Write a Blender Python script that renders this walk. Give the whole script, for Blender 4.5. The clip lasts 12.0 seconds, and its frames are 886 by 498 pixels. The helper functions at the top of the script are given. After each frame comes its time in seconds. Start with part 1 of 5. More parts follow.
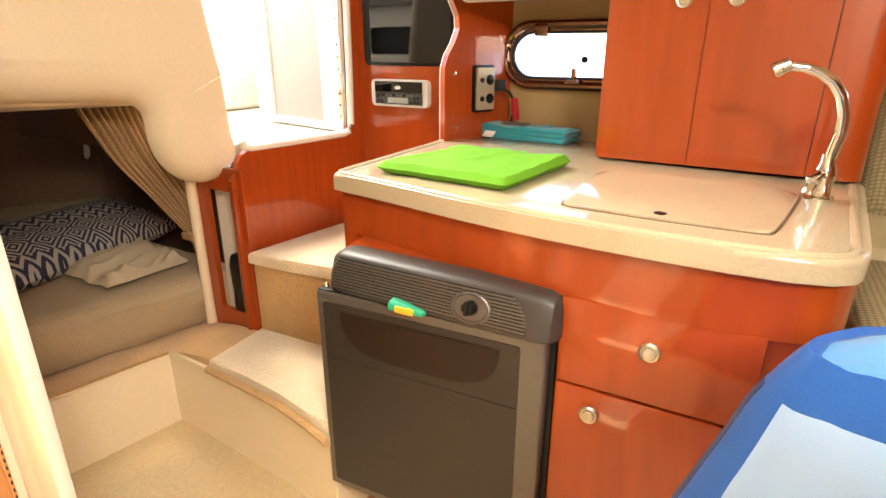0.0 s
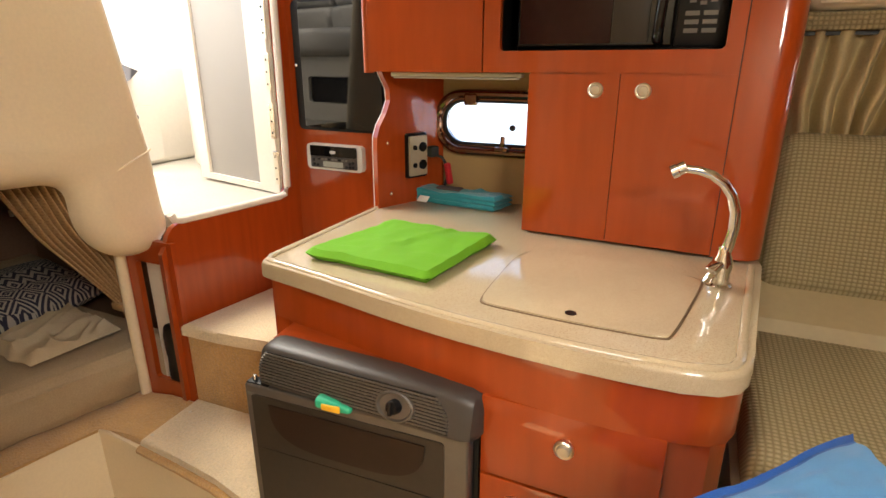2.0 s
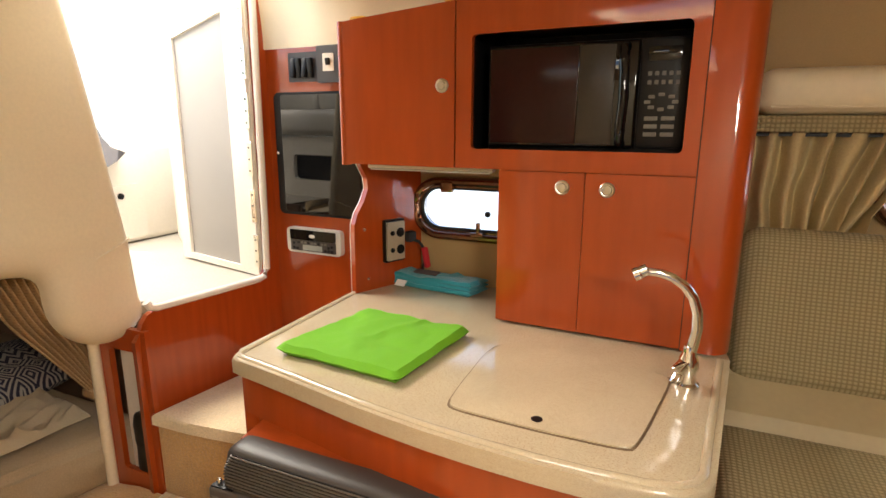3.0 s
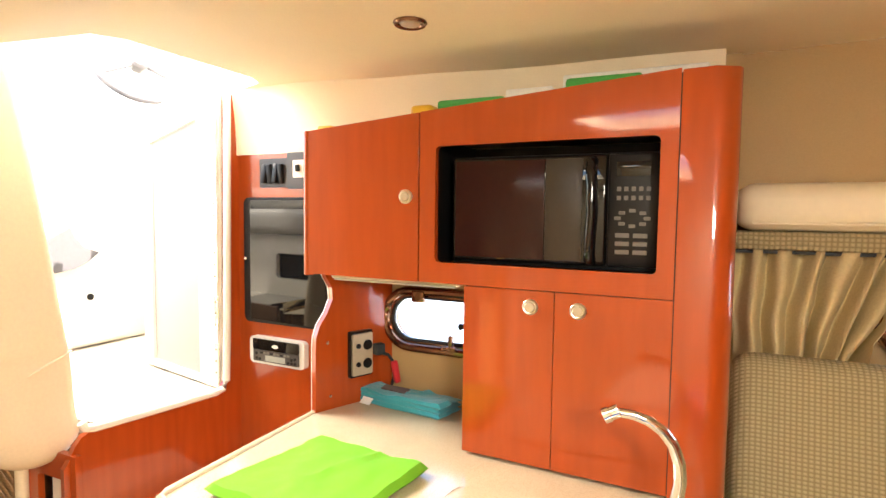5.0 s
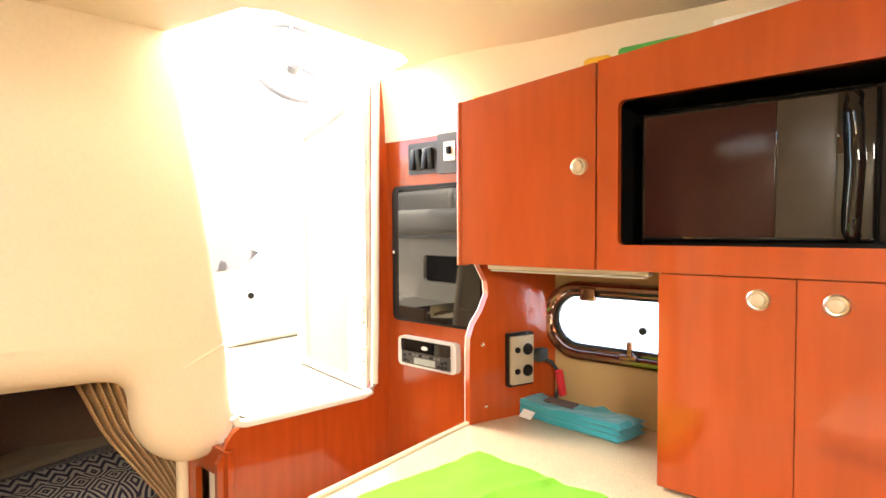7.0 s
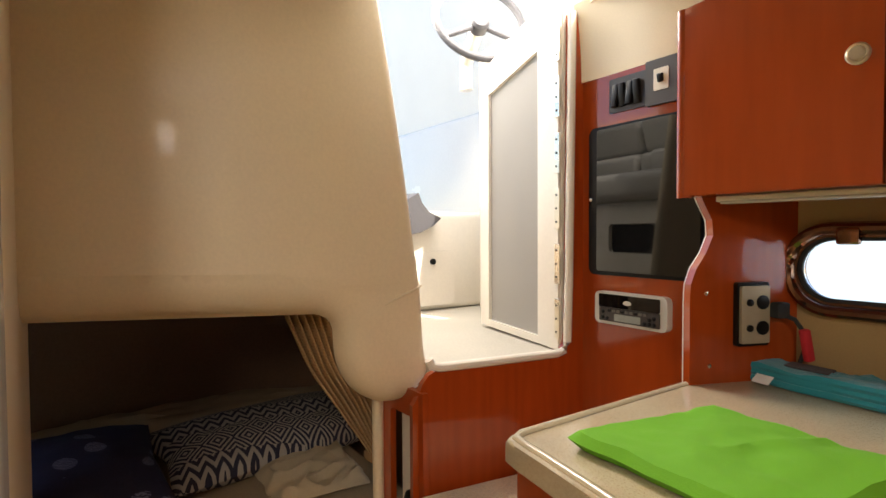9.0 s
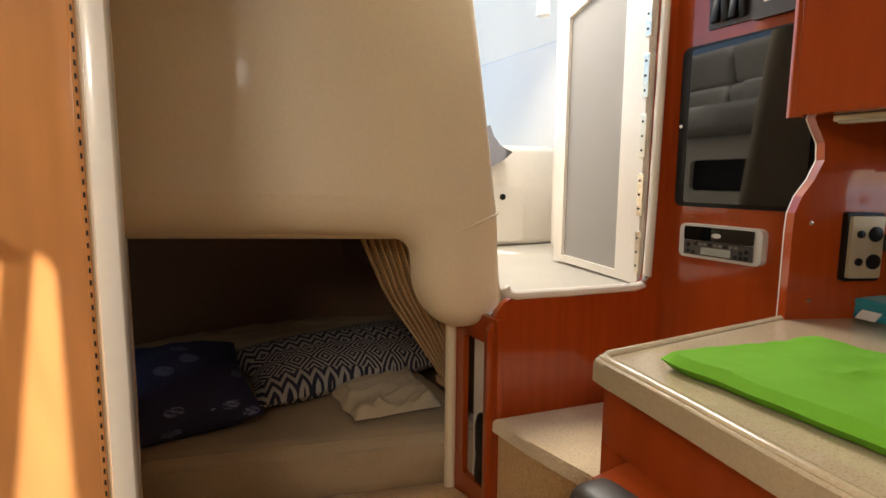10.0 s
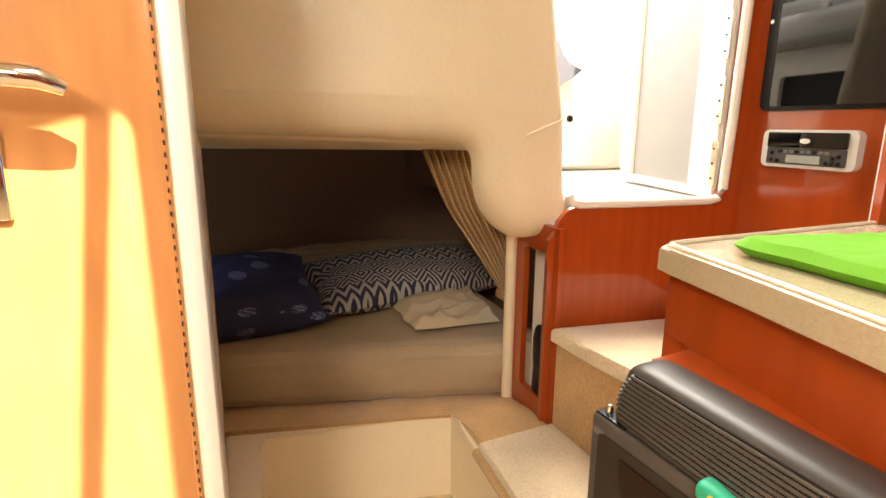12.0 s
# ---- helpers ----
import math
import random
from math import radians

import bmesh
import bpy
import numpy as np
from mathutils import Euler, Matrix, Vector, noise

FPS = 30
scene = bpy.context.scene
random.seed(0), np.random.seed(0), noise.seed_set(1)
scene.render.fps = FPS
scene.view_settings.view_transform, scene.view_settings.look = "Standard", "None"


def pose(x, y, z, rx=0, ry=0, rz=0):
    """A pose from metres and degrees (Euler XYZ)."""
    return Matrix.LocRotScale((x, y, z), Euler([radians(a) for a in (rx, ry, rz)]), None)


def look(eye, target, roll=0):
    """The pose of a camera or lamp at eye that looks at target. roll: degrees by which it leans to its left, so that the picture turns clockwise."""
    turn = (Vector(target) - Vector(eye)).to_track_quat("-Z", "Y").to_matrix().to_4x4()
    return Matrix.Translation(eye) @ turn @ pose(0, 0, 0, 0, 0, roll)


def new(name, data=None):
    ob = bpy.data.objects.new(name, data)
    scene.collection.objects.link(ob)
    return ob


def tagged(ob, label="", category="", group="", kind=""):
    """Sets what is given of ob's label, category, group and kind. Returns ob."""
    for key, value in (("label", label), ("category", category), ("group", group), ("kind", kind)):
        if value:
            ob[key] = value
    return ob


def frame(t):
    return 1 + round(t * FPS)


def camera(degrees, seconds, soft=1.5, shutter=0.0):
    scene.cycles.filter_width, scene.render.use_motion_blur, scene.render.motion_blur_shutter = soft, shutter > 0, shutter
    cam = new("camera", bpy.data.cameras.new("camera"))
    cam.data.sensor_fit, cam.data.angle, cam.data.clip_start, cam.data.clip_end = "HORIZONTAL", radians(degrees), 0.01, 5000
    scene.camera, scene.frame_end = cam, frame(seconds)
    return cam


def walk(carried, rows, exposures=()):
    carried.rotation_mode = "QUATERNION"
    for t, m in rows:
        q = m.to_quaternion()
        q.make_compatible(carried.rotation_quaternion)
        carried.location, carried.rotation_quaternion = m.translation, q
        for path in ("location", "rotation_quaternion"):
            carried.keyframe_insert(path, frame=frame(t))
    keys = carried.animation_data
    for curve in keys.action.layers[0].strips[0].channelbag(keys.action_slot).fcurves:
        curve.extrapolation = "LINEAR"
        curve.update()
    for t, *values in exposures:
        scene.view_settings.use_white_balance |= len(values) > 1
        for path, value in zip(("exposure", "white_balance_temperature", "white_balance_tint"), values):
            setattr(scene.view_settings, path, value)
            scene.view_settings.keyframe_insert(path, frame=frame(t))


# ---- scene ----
import numpy as np
cam = camera(78.0, 12.0)
PATH = [
    (0, (0.097, -0.134, 1.190), (-0.820, 1.506, 0.504), 0.1),
    (0.5, (0.110, -0.114, 1.233), (-0.748, 1.553, 0.538), 0.1),
    (1, (0.114, -0.105, 1.281), (-0.702, 1.582, 0.580), 0.2),
    (1.5, (0.125, -0.092, 1.311), (-0.667, 1.608, 0.618), 0.2),
    (2, (0.147, -0.077, 1.358), (-0.641, 1.646, 0.716), 0.1),
    (2.5, (0.166, -0.062, 1.406), (-0.621, 1.693, 0.859), 0.1),
    (3, (0.187, -0.049, 1.451), (-0.596, 1.737, 1.008), 0.2),
    (3.5, (0.196, -0.040, 1.473), (-0.582, 1.769, 1.127), 0.2),
    (5.5, (0.250, 0.174, 1.514), (-0.622, 1.972, 1.420), 0.3),
    (6, (0.197, 0.234, 1.484), (-0.767, 1.984, 1.400), 0.1),
    (6.5, (0.124, 0.259, 1.447), (-0.983, 1.923, 1.370), -0.2),
    (7, (0.077, 0.264, 1.421), (-1.181, 1.817, 1.351), -0.3),
    (9, (-0.063, 0.254, 1.259), (-1.711, 1.386, 1.200), -0.3),
    (9.5, (-0.080, 0.235, 1.231), (-1.789, 1.265, 1.106), -0.6),
    (10, (-0.104, 0.215, 1.204), (-1.847, 1.163, 0.951), 0.5),
    (10.5, (-0.101, 0.219, 1.165), (-1.872, 1.093, 0.849), 0.5),
    (11, (-0.095, 0.221, 1.129), (-1.883, 1.039, 0.765), 0.6),
    (11.5, (-0.091, 0.221, 1.109), (-1.891, 0.994, 0.704), 0.6),
    (12, (-0.094, 0.218, 1.098), (-1.903, 0.945, 0.655), 0.4),
]
EXPOSURES = [(0.0, 2.75), (0.5, 2.5), (1.0, 2.3), (1.5, 2.1), (2.0, 1.95), (2.5, 1.88), (3.5, 2.18), (5.5, 3.12), (6.5, 3.15), (7.2, 3.1), (8.8, 1.5), (9.5, 1.2), (10.5, 1.32), (11.0, 1.78), (12.0, 2.52)]
walk(cam, [(t, look(eye, target, roll)) for t, eye, target, roll in PATH], EXPOSURES)

# ---- light ----
SUN = Vector((0.56, 0.13, 0.79)).normalized()
world = bpy.data.worlds.new("sky")
scene.world = world
world.use_nodes = True
sky = world.node_tree.nodes.new("ShaderNodeTexSky")
sky.sky_type, sky.sun_disc = "NISHITA", False
sky.sun_elevation = math.asin(SUN.z)
sky.sun_rotation = math.atan2(SUN.x, SUN.y)
world.node_tree.links.new(sky.outputs["Color"], world.node_tree.nodes["Background"].inputs["Color"])
world.node_tree.nodes["Background"].inputs["Strength"].default_value = 0.15
sun = new("sun", bpy.data.lights.new("sun", "SUN"))
sun.data.energy, sun.data.angle, sun.data.color = 5.0, radians(0.6), (1.0, 0.93, 0.82)
sun.matrix_world = look(SUN * 20, (0, 0, 0))


def window_light(name, eye, target, width, height, watts):
    """An area lamp for sky light at an opening, known or added."""
    lamp = new(name, bpy.data.lights.new(name, "AREA"))
    lamp.data.shape, lamp.data.size, lamp.data.size_y = "RECTANGLE", width, height
    lamp.data.energy, lamp.data.color = watts, (1.0, 0.92, 0.79)
    lamp.matrix_world = look(eye, target)
    return lamp


window_light("hatch_daylight", (-0.07, 0.10, 2.02), (-0.07, 0.10, 0), 0.46, 0.4, 2.2)
window_light("companionway_daylight", (-1.9, 1.35, 2.35), (-0.7, 1.05, 0.9), 0.8, 0.7, 17)
# added fill lamp that brightens the overhang from forward
window_light("bow_fill", (0.9, -0.55, 1.99), (-0.7, 0.22, 1.15), 0.44, 0.44, 10)


# ---- materials ----
def material(name, color, rough=0.5, metal=0.0, vary=0.12, grain=60.0, bump=0.0, coat=0.0, stretch=(1, 1, 1), sheen=0.0, patches=3.0, spec=0.5):
    """A surface with colour variation at two scales, fine relief and uneven gloss."""
    m = bpy.data.materials.new(name)
    m.use_nodes = True
    nodes, links = m.node_tree.nodes, m.node_tree.links
    shader = nodes["Principled BSDF"]
    place = nodes.new("ShaderNodeTexCoord")
    mapping = nodes.new("ShaderNodeMapping")
    mapping.inputs["Scale"].default_value = stretch
    links.new(place.outputs["Object"], mapping.inputs["Vector"])
    fine, broad = nodes.new("ShaderNodeTexNoise"), nodes.new("ShaderNodeTexNoise")
    for tex, scale, detail in ((fine, grain, 6), (broad, patches, 4)):
        tex.inputs["Scale"].default_value, tex.inputs["Detail"].default_value = scale, detail
        links.new(mapping.outputs["Vector"], tex.inputs["Vector"])
    mix = nodes.new("ShaderNodeMix")
    mix.data_type = "FLOAT"
    mix.inputs["Factor"].default_value = 0.5
    links.new(fine.outputs["Fac"], mix.inputs["A"])
    links.new(broad.outputs["Fac"], mix.inputs["B"])
    ramp = nodes.new("ShaderNodeValToRGB")
    lo, hi = ramp.color_ramp.elements
    lo.position, hi.position = 0.3, 0.7
    lo.color = (*[c * (1 - vary) for c in color], 1)
    hi.color = (*[min(c * (1 + vary), 0.95) for c in color], 1)
    links.new(mix.outputs["Result"], ramp.inputs["Fac"])
    links.new(ramp.outputs["Color"], shader.inputs["Base Color"])
    gloss = nodes.new("ShaderNodeMapRange")
    gloss.inputs["To Min"].default_value, gloss.inputs["To Max"].default_value = max(rough * 0.8, 0.01), min(rough * 1.25, 1)
    links.new(broad.outputs["Fac"], gloss.inputs["Value"])
    links.new(gloss.outputs["Result"], shader.inputs["Roughness"])
    shader.inputs["Metallic"].default_value = metal
    shader.inputs["Specular IOR Level"].default_value = spec
    shader.inputs["Coat Weight"].default_value, shader.inputs["Coat Roughness"].default_value = coat, 0.06
    shader.inputs["Sheen Weight"].default_value = sheen
    if bump:
        relief = nodes.new("ShaderNodeBump")
        relief.inputs["Strength"].default_value, relief.inputs["Distance"].default_value = min(bump, 1.0), 0.002 if bump < 0.9 else 0.006
        links.new(fine.outputs["Fac"], relief.inputs["Height"])
        links.new(relief.outputs["Normal"], shader.inputs["Normal"])
    return m


def blend_over(m, height, color, distance=0.001, strength=0.5):
    """Lays a second colour over a material by a 0..1 pattern, with relief from the same pattern."""
    nodes, links = m.node_tree.nodes, m.node_tree.links
    shader = nodes["Principled BSDF"]
    old = shader.inputs["Base Color"].links[0].from_socket
    mix = nodes.new("ShaderNodeMix")
    mix.data_type = "RGBA"
    links.new(height, mix.inputs["Factor"])
    links.new(old, mix.inputs["A"])
    mix.inputs["B"].default_value = (*color, 1)
    links.new(mix.outputs["Result"], shader.inputs["Base Color"])
    if strength:
        relief = nodes.new("ShaderNodeBump")
        relief.inputs["Strength"].default_value, relief.inputs["Distance"].default_value = strength, distance
        links.new(height, relief.inputs["Height"])
        links.new(relief.outputs["Normal"], shader.inputs["Normal"])


def math_node(m, kind, a, b=0.0):
    node = m.node_tree.nodes.new("ShaderNodeMath")
    node.operation = kind
    for socket, value in zip(node.inputs, (a, b)):
        if isinstance(value, (int, float)):
            socket.default_value = value
        else:
            m.node_tree.links.new(value, socket)
    return node.outputs[0]


def axes(m, scale=(1, 1, 1)):
    place = m.node_tree.nodes.new("ShaderNodeTexCoord")
    split = m.node_tree.nodes.new("ShaderNodeSeparateXYZ")
    m.node_tree.links.new(place.outputs["Object"], split.inputs[0])
    return split.outputs


def wood(name, color, coat=1.0):
    """Varnished cherry veneer with upright grain and cathedral figure."""
    m = material(name, color, 0.3, vary=0.13, grain=7.0, stretch=(6, 6, 0.7), coat=coat, patches=0.9, spec=0.15)
    nodes, links = m.node_tree.nodes, m.node_tree.links
    place, mapping = nodes.new("ShaderNodeTexCoord"), nodes.new("ShaderNodeMapping")
    mapping.inputs["Scale"].default_value = (3.2, 3.2, 0.5)
    links.new(place.outputs["Object"], mapping.inputs["Vector"])
    wave = nodes.new("ShaderNodeTexWave")
    wave.wave_type, wave.rings_direction = "RINGS", "X"
    for key, value in (("Scale", 3.0), ("Distortion", 7.0), ("Detail", 3.0), ("Detail Scale", 1.4)):
        wave.inputs[key].default_value = value
    links.new(mapping.outputs["Vector"], wave.inputs["Vector"])
    faint = math_node(m, "MULTIPLY", wave.outputs["Fac"], 0.15)
    blend_over(m, faint, tuple(c * 0.5 for c in color), strength=0)
    return m


CHERRY = wood("cherry_veneer", (0.36, 0.054, 0.007))
# head door's cherry, paled in the base colour for its sunlit look
CHERRY_SUNLIT = wood("sunlit_cherry_veneer", (0.56, 0.25, 0.085))
CREAM = material("cream_gelcoat", (0.80, 0.67, 0.46), 0.42, vary=0.06, grain=120, patches=2.0, coat=0.08)
WHITE = material("white_gelcoat", (0.82, 0.76, 0.66), 0.25, vary=0.04, grain=80, coat=0.3)
IVORY = material("ivory_plastic", (0.74, 0.68, 0.56), 0.35, vary=0.05)
VINYL = material("cream_headliner_vinyl", (0.80, 0.69, 0.50), 0.6, vary=0.05, grain=300, bump=0.25)
HULL_VINYL = material("tan_hull_vinyl", (0.38, 0.25, 0.105), 0.6, vary=0.08, grain=260, bump=0.3)
# brown lining taken darker to stand in for shade inside the bunk
HULL_SHADED = material("shaded_bunk_lining", (0.18, 0.10, 0.055), 0.85, vary=0.15, grain=90, bump=0.3)
CARPET = material("tan_carpet", (0.52, 0.30, 0.10), 0.95, vary=0.3, grain=150, bump=1.0, sheen=0.3, patches=7)
PAD = material("cream_carpet_pad", (0.70, 0.56, 0.35), 0.95, vary=0.2, grain=140, bump=1.0, sheen=0.4, patches=6)
SOLE = material("beige_sole", (0.62, 0.47, 0.26), 0.75, vary=0.15, grain=70, bump=0.3)
STONE = material("speckled_worktop", (0.49, 0.40, 0.265), 0.16, vary=0.14, grain=240, patches=5, coat=0.4)
STEEL = material("chrome", (0.82, 0.80, 0.76), 0.07, 1.0, vary=0.05)
BRUSHED = material("satin_nickel", (0.72, 0.66, 0.54), 0.28, 1.0, vary=0.08)
CHAMPAGNE = material("champagne_button", (0.50, 0.44, 0.33), 0.35, 0.6, vary=0.06)
CHAMPAGNE_PLATE = material("champagne_plate", (0.52, 0.44, 0.31), 0.32, 0.35, vary=0.06)
SILVER = material("silver_plastic", (0.62, 0.60, 0.55), 0.3, 0.3, vary=0.05)
GREY = material("grey_plastic", (0.046, 0.039, 0.034), 0.42, vary=0.1, grain=400, bump=0.1)
GREY_FRAME = material("grey_metallic_frame", (0.13, 0.115, 0.10), 0.3, 0.5, vary=0.08)
BLACK = material("black_plastic", (0.007, 0.0065, 0.0065), 0.36, vary=0.2, spec=0.25)
SMOKED = material("smoked_front_panel", (0.032, 0.025, 0.019), 0.3, vary=0.15, spec=0.35)
BLACK_GLASS = material("black_glass", (0.004, 0.004, 0.004), 0.03, vary=0.1, spec=0.45)
BROWN_GLASS = material("microwave_window", (0.022, 0.006, 0.005), 0.16, vary=0.15, spec=0.2)
BRONZE = material("bronze_anodised", (0.22, 0.115, 0.07), 0.13, 0.9, vary=0.15)
RUBBER = material("black_rubber", (0.02, 0.02, 0.02), 0.8, vary=0.2)
GREEN = material("green_microfibre", (0.14, 0.40, 0.008), 0.95, vary=0.10, grain=500, bump=0.6, sheen=0.0)
TEAL = material("teal_microfibre", (0.015, 0.25, 0.30), 0.95, vary=0.12, grain=400, bump=0.7, sheen=0.3)
TAG = material("white_cloth_tag", (0.75, 0.74, 0.7), 0.8)
GREY_TAG = material("grey_cloth_tag", (0.09, 0.08, 0.08), 0.8)
SHEET = material("cream_bed_sheet", (0.36, 0.265, 0.155), 0.9, vary=0.2, grain=220, bump=0.35, patches=5)
FLEECE = material("beige_crumpled_linen", (0.50, 0.39, 0.24), 0.9, vary=0.1, grain=260, bump=0.4)
NAVY = material("navy_printed_cotton", (0.012, 0.013, 0.042), 0.85, vary=0.3, grain=160, bump=0.3)
CURTAIN = material("tan_woven_curtain", (0.34, 0.205, 0.09), 0.9, vary=0.15, grain=260, bump=0.5)
BEIGE_CURTAIN = material("beige_curtain_cloth", (0.50, 0.40, 0.21), 0.85, vary=0.15, grain=160, bump=0.3, patches=6)
WAFFLE = material("beige_waffle_upholstery", (0.23, 0.18, 0.085), 0.9, vary=0.12, grain=200, bump=0.2)
BOLSTER = material("cream_vinyl_bolster", (0.70, 0.60, 0.42), 0.5, vary=0.05)
BLUE = material("light_blue_terry", (0.16, 0.42, 0.74), 0.95, vary=0.15, grain=900, bump=0.35, sheen=0.3)
RED = material("red_strap", (0.5, 0.02, 0.03), 0.6)
YELLOW = material("yellow_plastic", (0.75, 0.42, 0.02), 0.4)
MINT = material("green_rubber", (0.02, 0.36, 0.20), 0.5)
SCREEN = material("grey_insect_screen", (0.33, 0.31, 0.28), 0.7, vary=0.08, grain=600, bump=0.3)
CUSHION = material("grey_cockpit_vinyl", (0.075, 0.07, 0.075), 0.6, vary=0.08)
BEIGE_FLOOR = material("beige_cockpit_floor", (0.42, 0.38, 0.31), 0.8, vary=0.15, grain=120, bump=0.4)
LENS = material("frosted_lamp_glass", (0.5, 0.45, 0.38), 0.25, vary=0.1)
LEGEND = material("pale_legend_print", (0.13, 0.12, 0.10), 0.5)
LCD = material("grey_liquid_crystal", (0.30, 0.31, 0.27), 0.2)
LID_SEAM = material("brown_joint", (0.16, 0.10, 0.05), 0.7)
SEAM = material("dark_joint", (0.03, 0.012, 0.006), 0.7)
LIME = material("green_net_cloth", (0.06, 0.33, 0.06), 0.9, vary=0.2, grain=200, bump=0.6)
WATER = material("hazy_marina_water", (0.30, 0.34, 0.36), 0.3, vary=0.1, grain=3)

# speckles in the worktop
voro = STONE.node_tree.nodes.new("ShaderNodeTexNoise")
voro.inputs["Scale"].default_value, voro.inputs["Detail"].default_value = 330.0, 2.0
spot = math_node(STONE, "MULTIPLY", math_node(STONE, "GREATER_THAN", voro.outputs["Fac"], 0.60), 0.55)
blend_over(STONE, spot, (0.30, 0.19, 0.09), strength=0)

# woven squares of the upholstery: small raised pads about 11 mm apart
ax = axes(WAFFLE)
sx = math_node(WAFFLE, "ABSOLUTE", math_node(WAFFLE, "SINE", math_node(WAFFLE, "MULTIPLY", ax[0], 285.0)))
run = math_node(WAFFLE, "ADD", math_node(WAFFLE, "MULTIPLY", ax[2], 285.0), math_node(WAFFLE, "MULTIPLY", ax[1], 285.0))
sz = math_node(WAFFLE, "ABSOLUTE", math_node(WAFFLE, "SINE", run))
blend_over(WAFFLE, math_node(WAFFLE, "MULTIPLY", sx, sz), (0.41, 0.335, 0.185), 0.003, 0.7)

# check weave of the curtain
ax = axes(CURTAIN)
cy = math_node(CURTAIN, "GREATER_THAN", math_node(CURTAIN, "SINE", math_node(CURTAIN, "MULTIPLY", ax[1], 900.0)), 0.0)
cz = math_node(CURTAIN, "GREATER_THAN", math_node(CURTAIN, "SINE", math_node(CURTAIN, "MULTIPLY", ax[2], 600.0)), 0.2)
blend_over(CURTAIN, math_node(CURTAIN, "MULTIPLY", math_node(CURTAIN, "MULTIPLY", cy, cz), 0.45), (0.20, 0.11, 0.045), 0.001, 0.3)

GLASS = bpy.data.materials.new("port_glass")
GLASS.use_nodes = True
gl = GLASS.node_tree.nodes["Principled BSDF"]
gl.inputs["Transmission Weight"].default_value, gl.inputs["Roughness"].default_value, gl.inputs["IOR"].default_value = 1.0, 0.02, 1.1
gl.inputs["Base Color"].default_value = (0.95, 0.95, 0.95, 1)


# ---- building helpers ----
def obj(name, bm, mat, smooth=False, angle=0.6):
    mesh = bpy.data.meshes.new(name)
    bmesh.ops.recalc_face_normals(bm, faces=bm.faces)
    bm.to_mesh(mesh)
    bm.free()
    mesh.materials.append(mat)
    if smooth:
        for p in mesh.polygons:
            p.use_smooth = True
        mesh.set_sharp_from_angle(angle=angle)
    return new(name, mesh)


def part(name, bm, mat, parent, label="", smooth=True):
    ob = obj(name, bm, mat, smooth)
    ob.parent = parent
    ob.matrix_parent_inverse = parent.matrix_world.inverted()
    if label:
        ob["label"] = label
    return ob


def thing(name, at, label, category, group=""):
    ob = new(name)
    ob.empty_display_size = 0.05
    ob.location = at
    ob.matrix_world = Matrix.Translation(at)
    return tagged(ob, label, category, group)


def structure(name, bm, mat, label, smooth=False):
    return tagged(obj(name, bm, mat, smooth), label, "", "", "structure")


def box(bm, x0, x1, y0, y1, z0, z1, r=0.0, seg=2, m=None):
    made = bmesh.ops.create_cube(bm, size=1.0)["verts"]
    for v in made:
        v.co = Vector((x0 + (v.co.x + 0.5) * (x1 - x0), y0 + (v.co.y + 0.5) * (y1 - y0), z0 + (v.co.z + 0.5) * (z1 - z0)))
    if r:
        edges = list({e for v in made for e in v.link_edges})
        made = [v for f in bmesh.ops.bevel(bm, geom=edges, offset=r, segments=seg, affect="EDGES", profile=0.5)["faces"] for v in f.verts] + [v for v in made if v.is_valid]
    if m is not None:
        for v in set(made):
            v.co = m @ v.co
    return bm


def prism(bm, pts, lo, hi, r=0.0, seg=2):
    """A plan outline, (x, y) points, raised from lo to hi (numbers, or functions of x and y)."""
    low = lo if callable(lo) else (lambda x, y: lo)
    top = hi if callable(hi) else (lambda x, y: hi)
    a = [bm.verts.new((x, y, low(x, y))) for x, y in pts]
    b = [bm.verts.new((x, y, top(x, y))) for x, y in pts]
    n = len(pts)
    faces = [bm.faces.new(a), bm.faces.new(b)] + [bm.faces.new((a[i], a[(i + 1) % n], b[(i + 1) % n], b[i])) for i in range(n)]
    if r:
        rim = [e for e in faces[1].edges]
        bmesh.ops.bevel(bm, geom=rim, offset=r, segments=seg, affect="EDGES", profile=0.5)
    return bm


def slab(bm, outline, m, depth, holes=()):
    """A flat board: outline (u, v) in the board's plane, placed by m (u, v, w), w from 0 to -depth, with holes cut through."""
    rings = [outline, *holes]
    edges = []
    for ring in rings:
        vs = [bm.verts.new((u, v, 0)) for u, v in ring]
        edges += [bm.edges.new((vs[i], vs[(i + 1) % len(vs)])) for i in range(len(vs))]
    fill = bmesh.ops.triangle_fill(bm, edges=edges, use_beauty=True, use_dissolve=False)
    faces = [g for g in fill["geom"] if isinstance(g, bmesh.types.BMFace)]
    ext = bmesh.ops.extrude_face_region(bm, geom=faces)
    for g in ext["geom"]:
        if isinstance(g, bmesh.types.BMVert):
            g.co.z -= depth
    bmesh.ops.transform(bm, matrix=m, verts=bm.verts)
    return bm


def rounded(u0, u1, v0, v1, r, seg=6):
    pts = []
    for cx, cy, a in ((u1 - r, v1 - r, 0), (u0 + r, v1 - r, 90), (u0 + r, v0 + r, 180), (u1 - r, v0 + r, 270)):
        for i in range(seg + 1):
            t = radians(a + 90 * i / seg)
            pts.append((cx + r * math.cos(t), cy + r * math.sin(t)))
    return pts


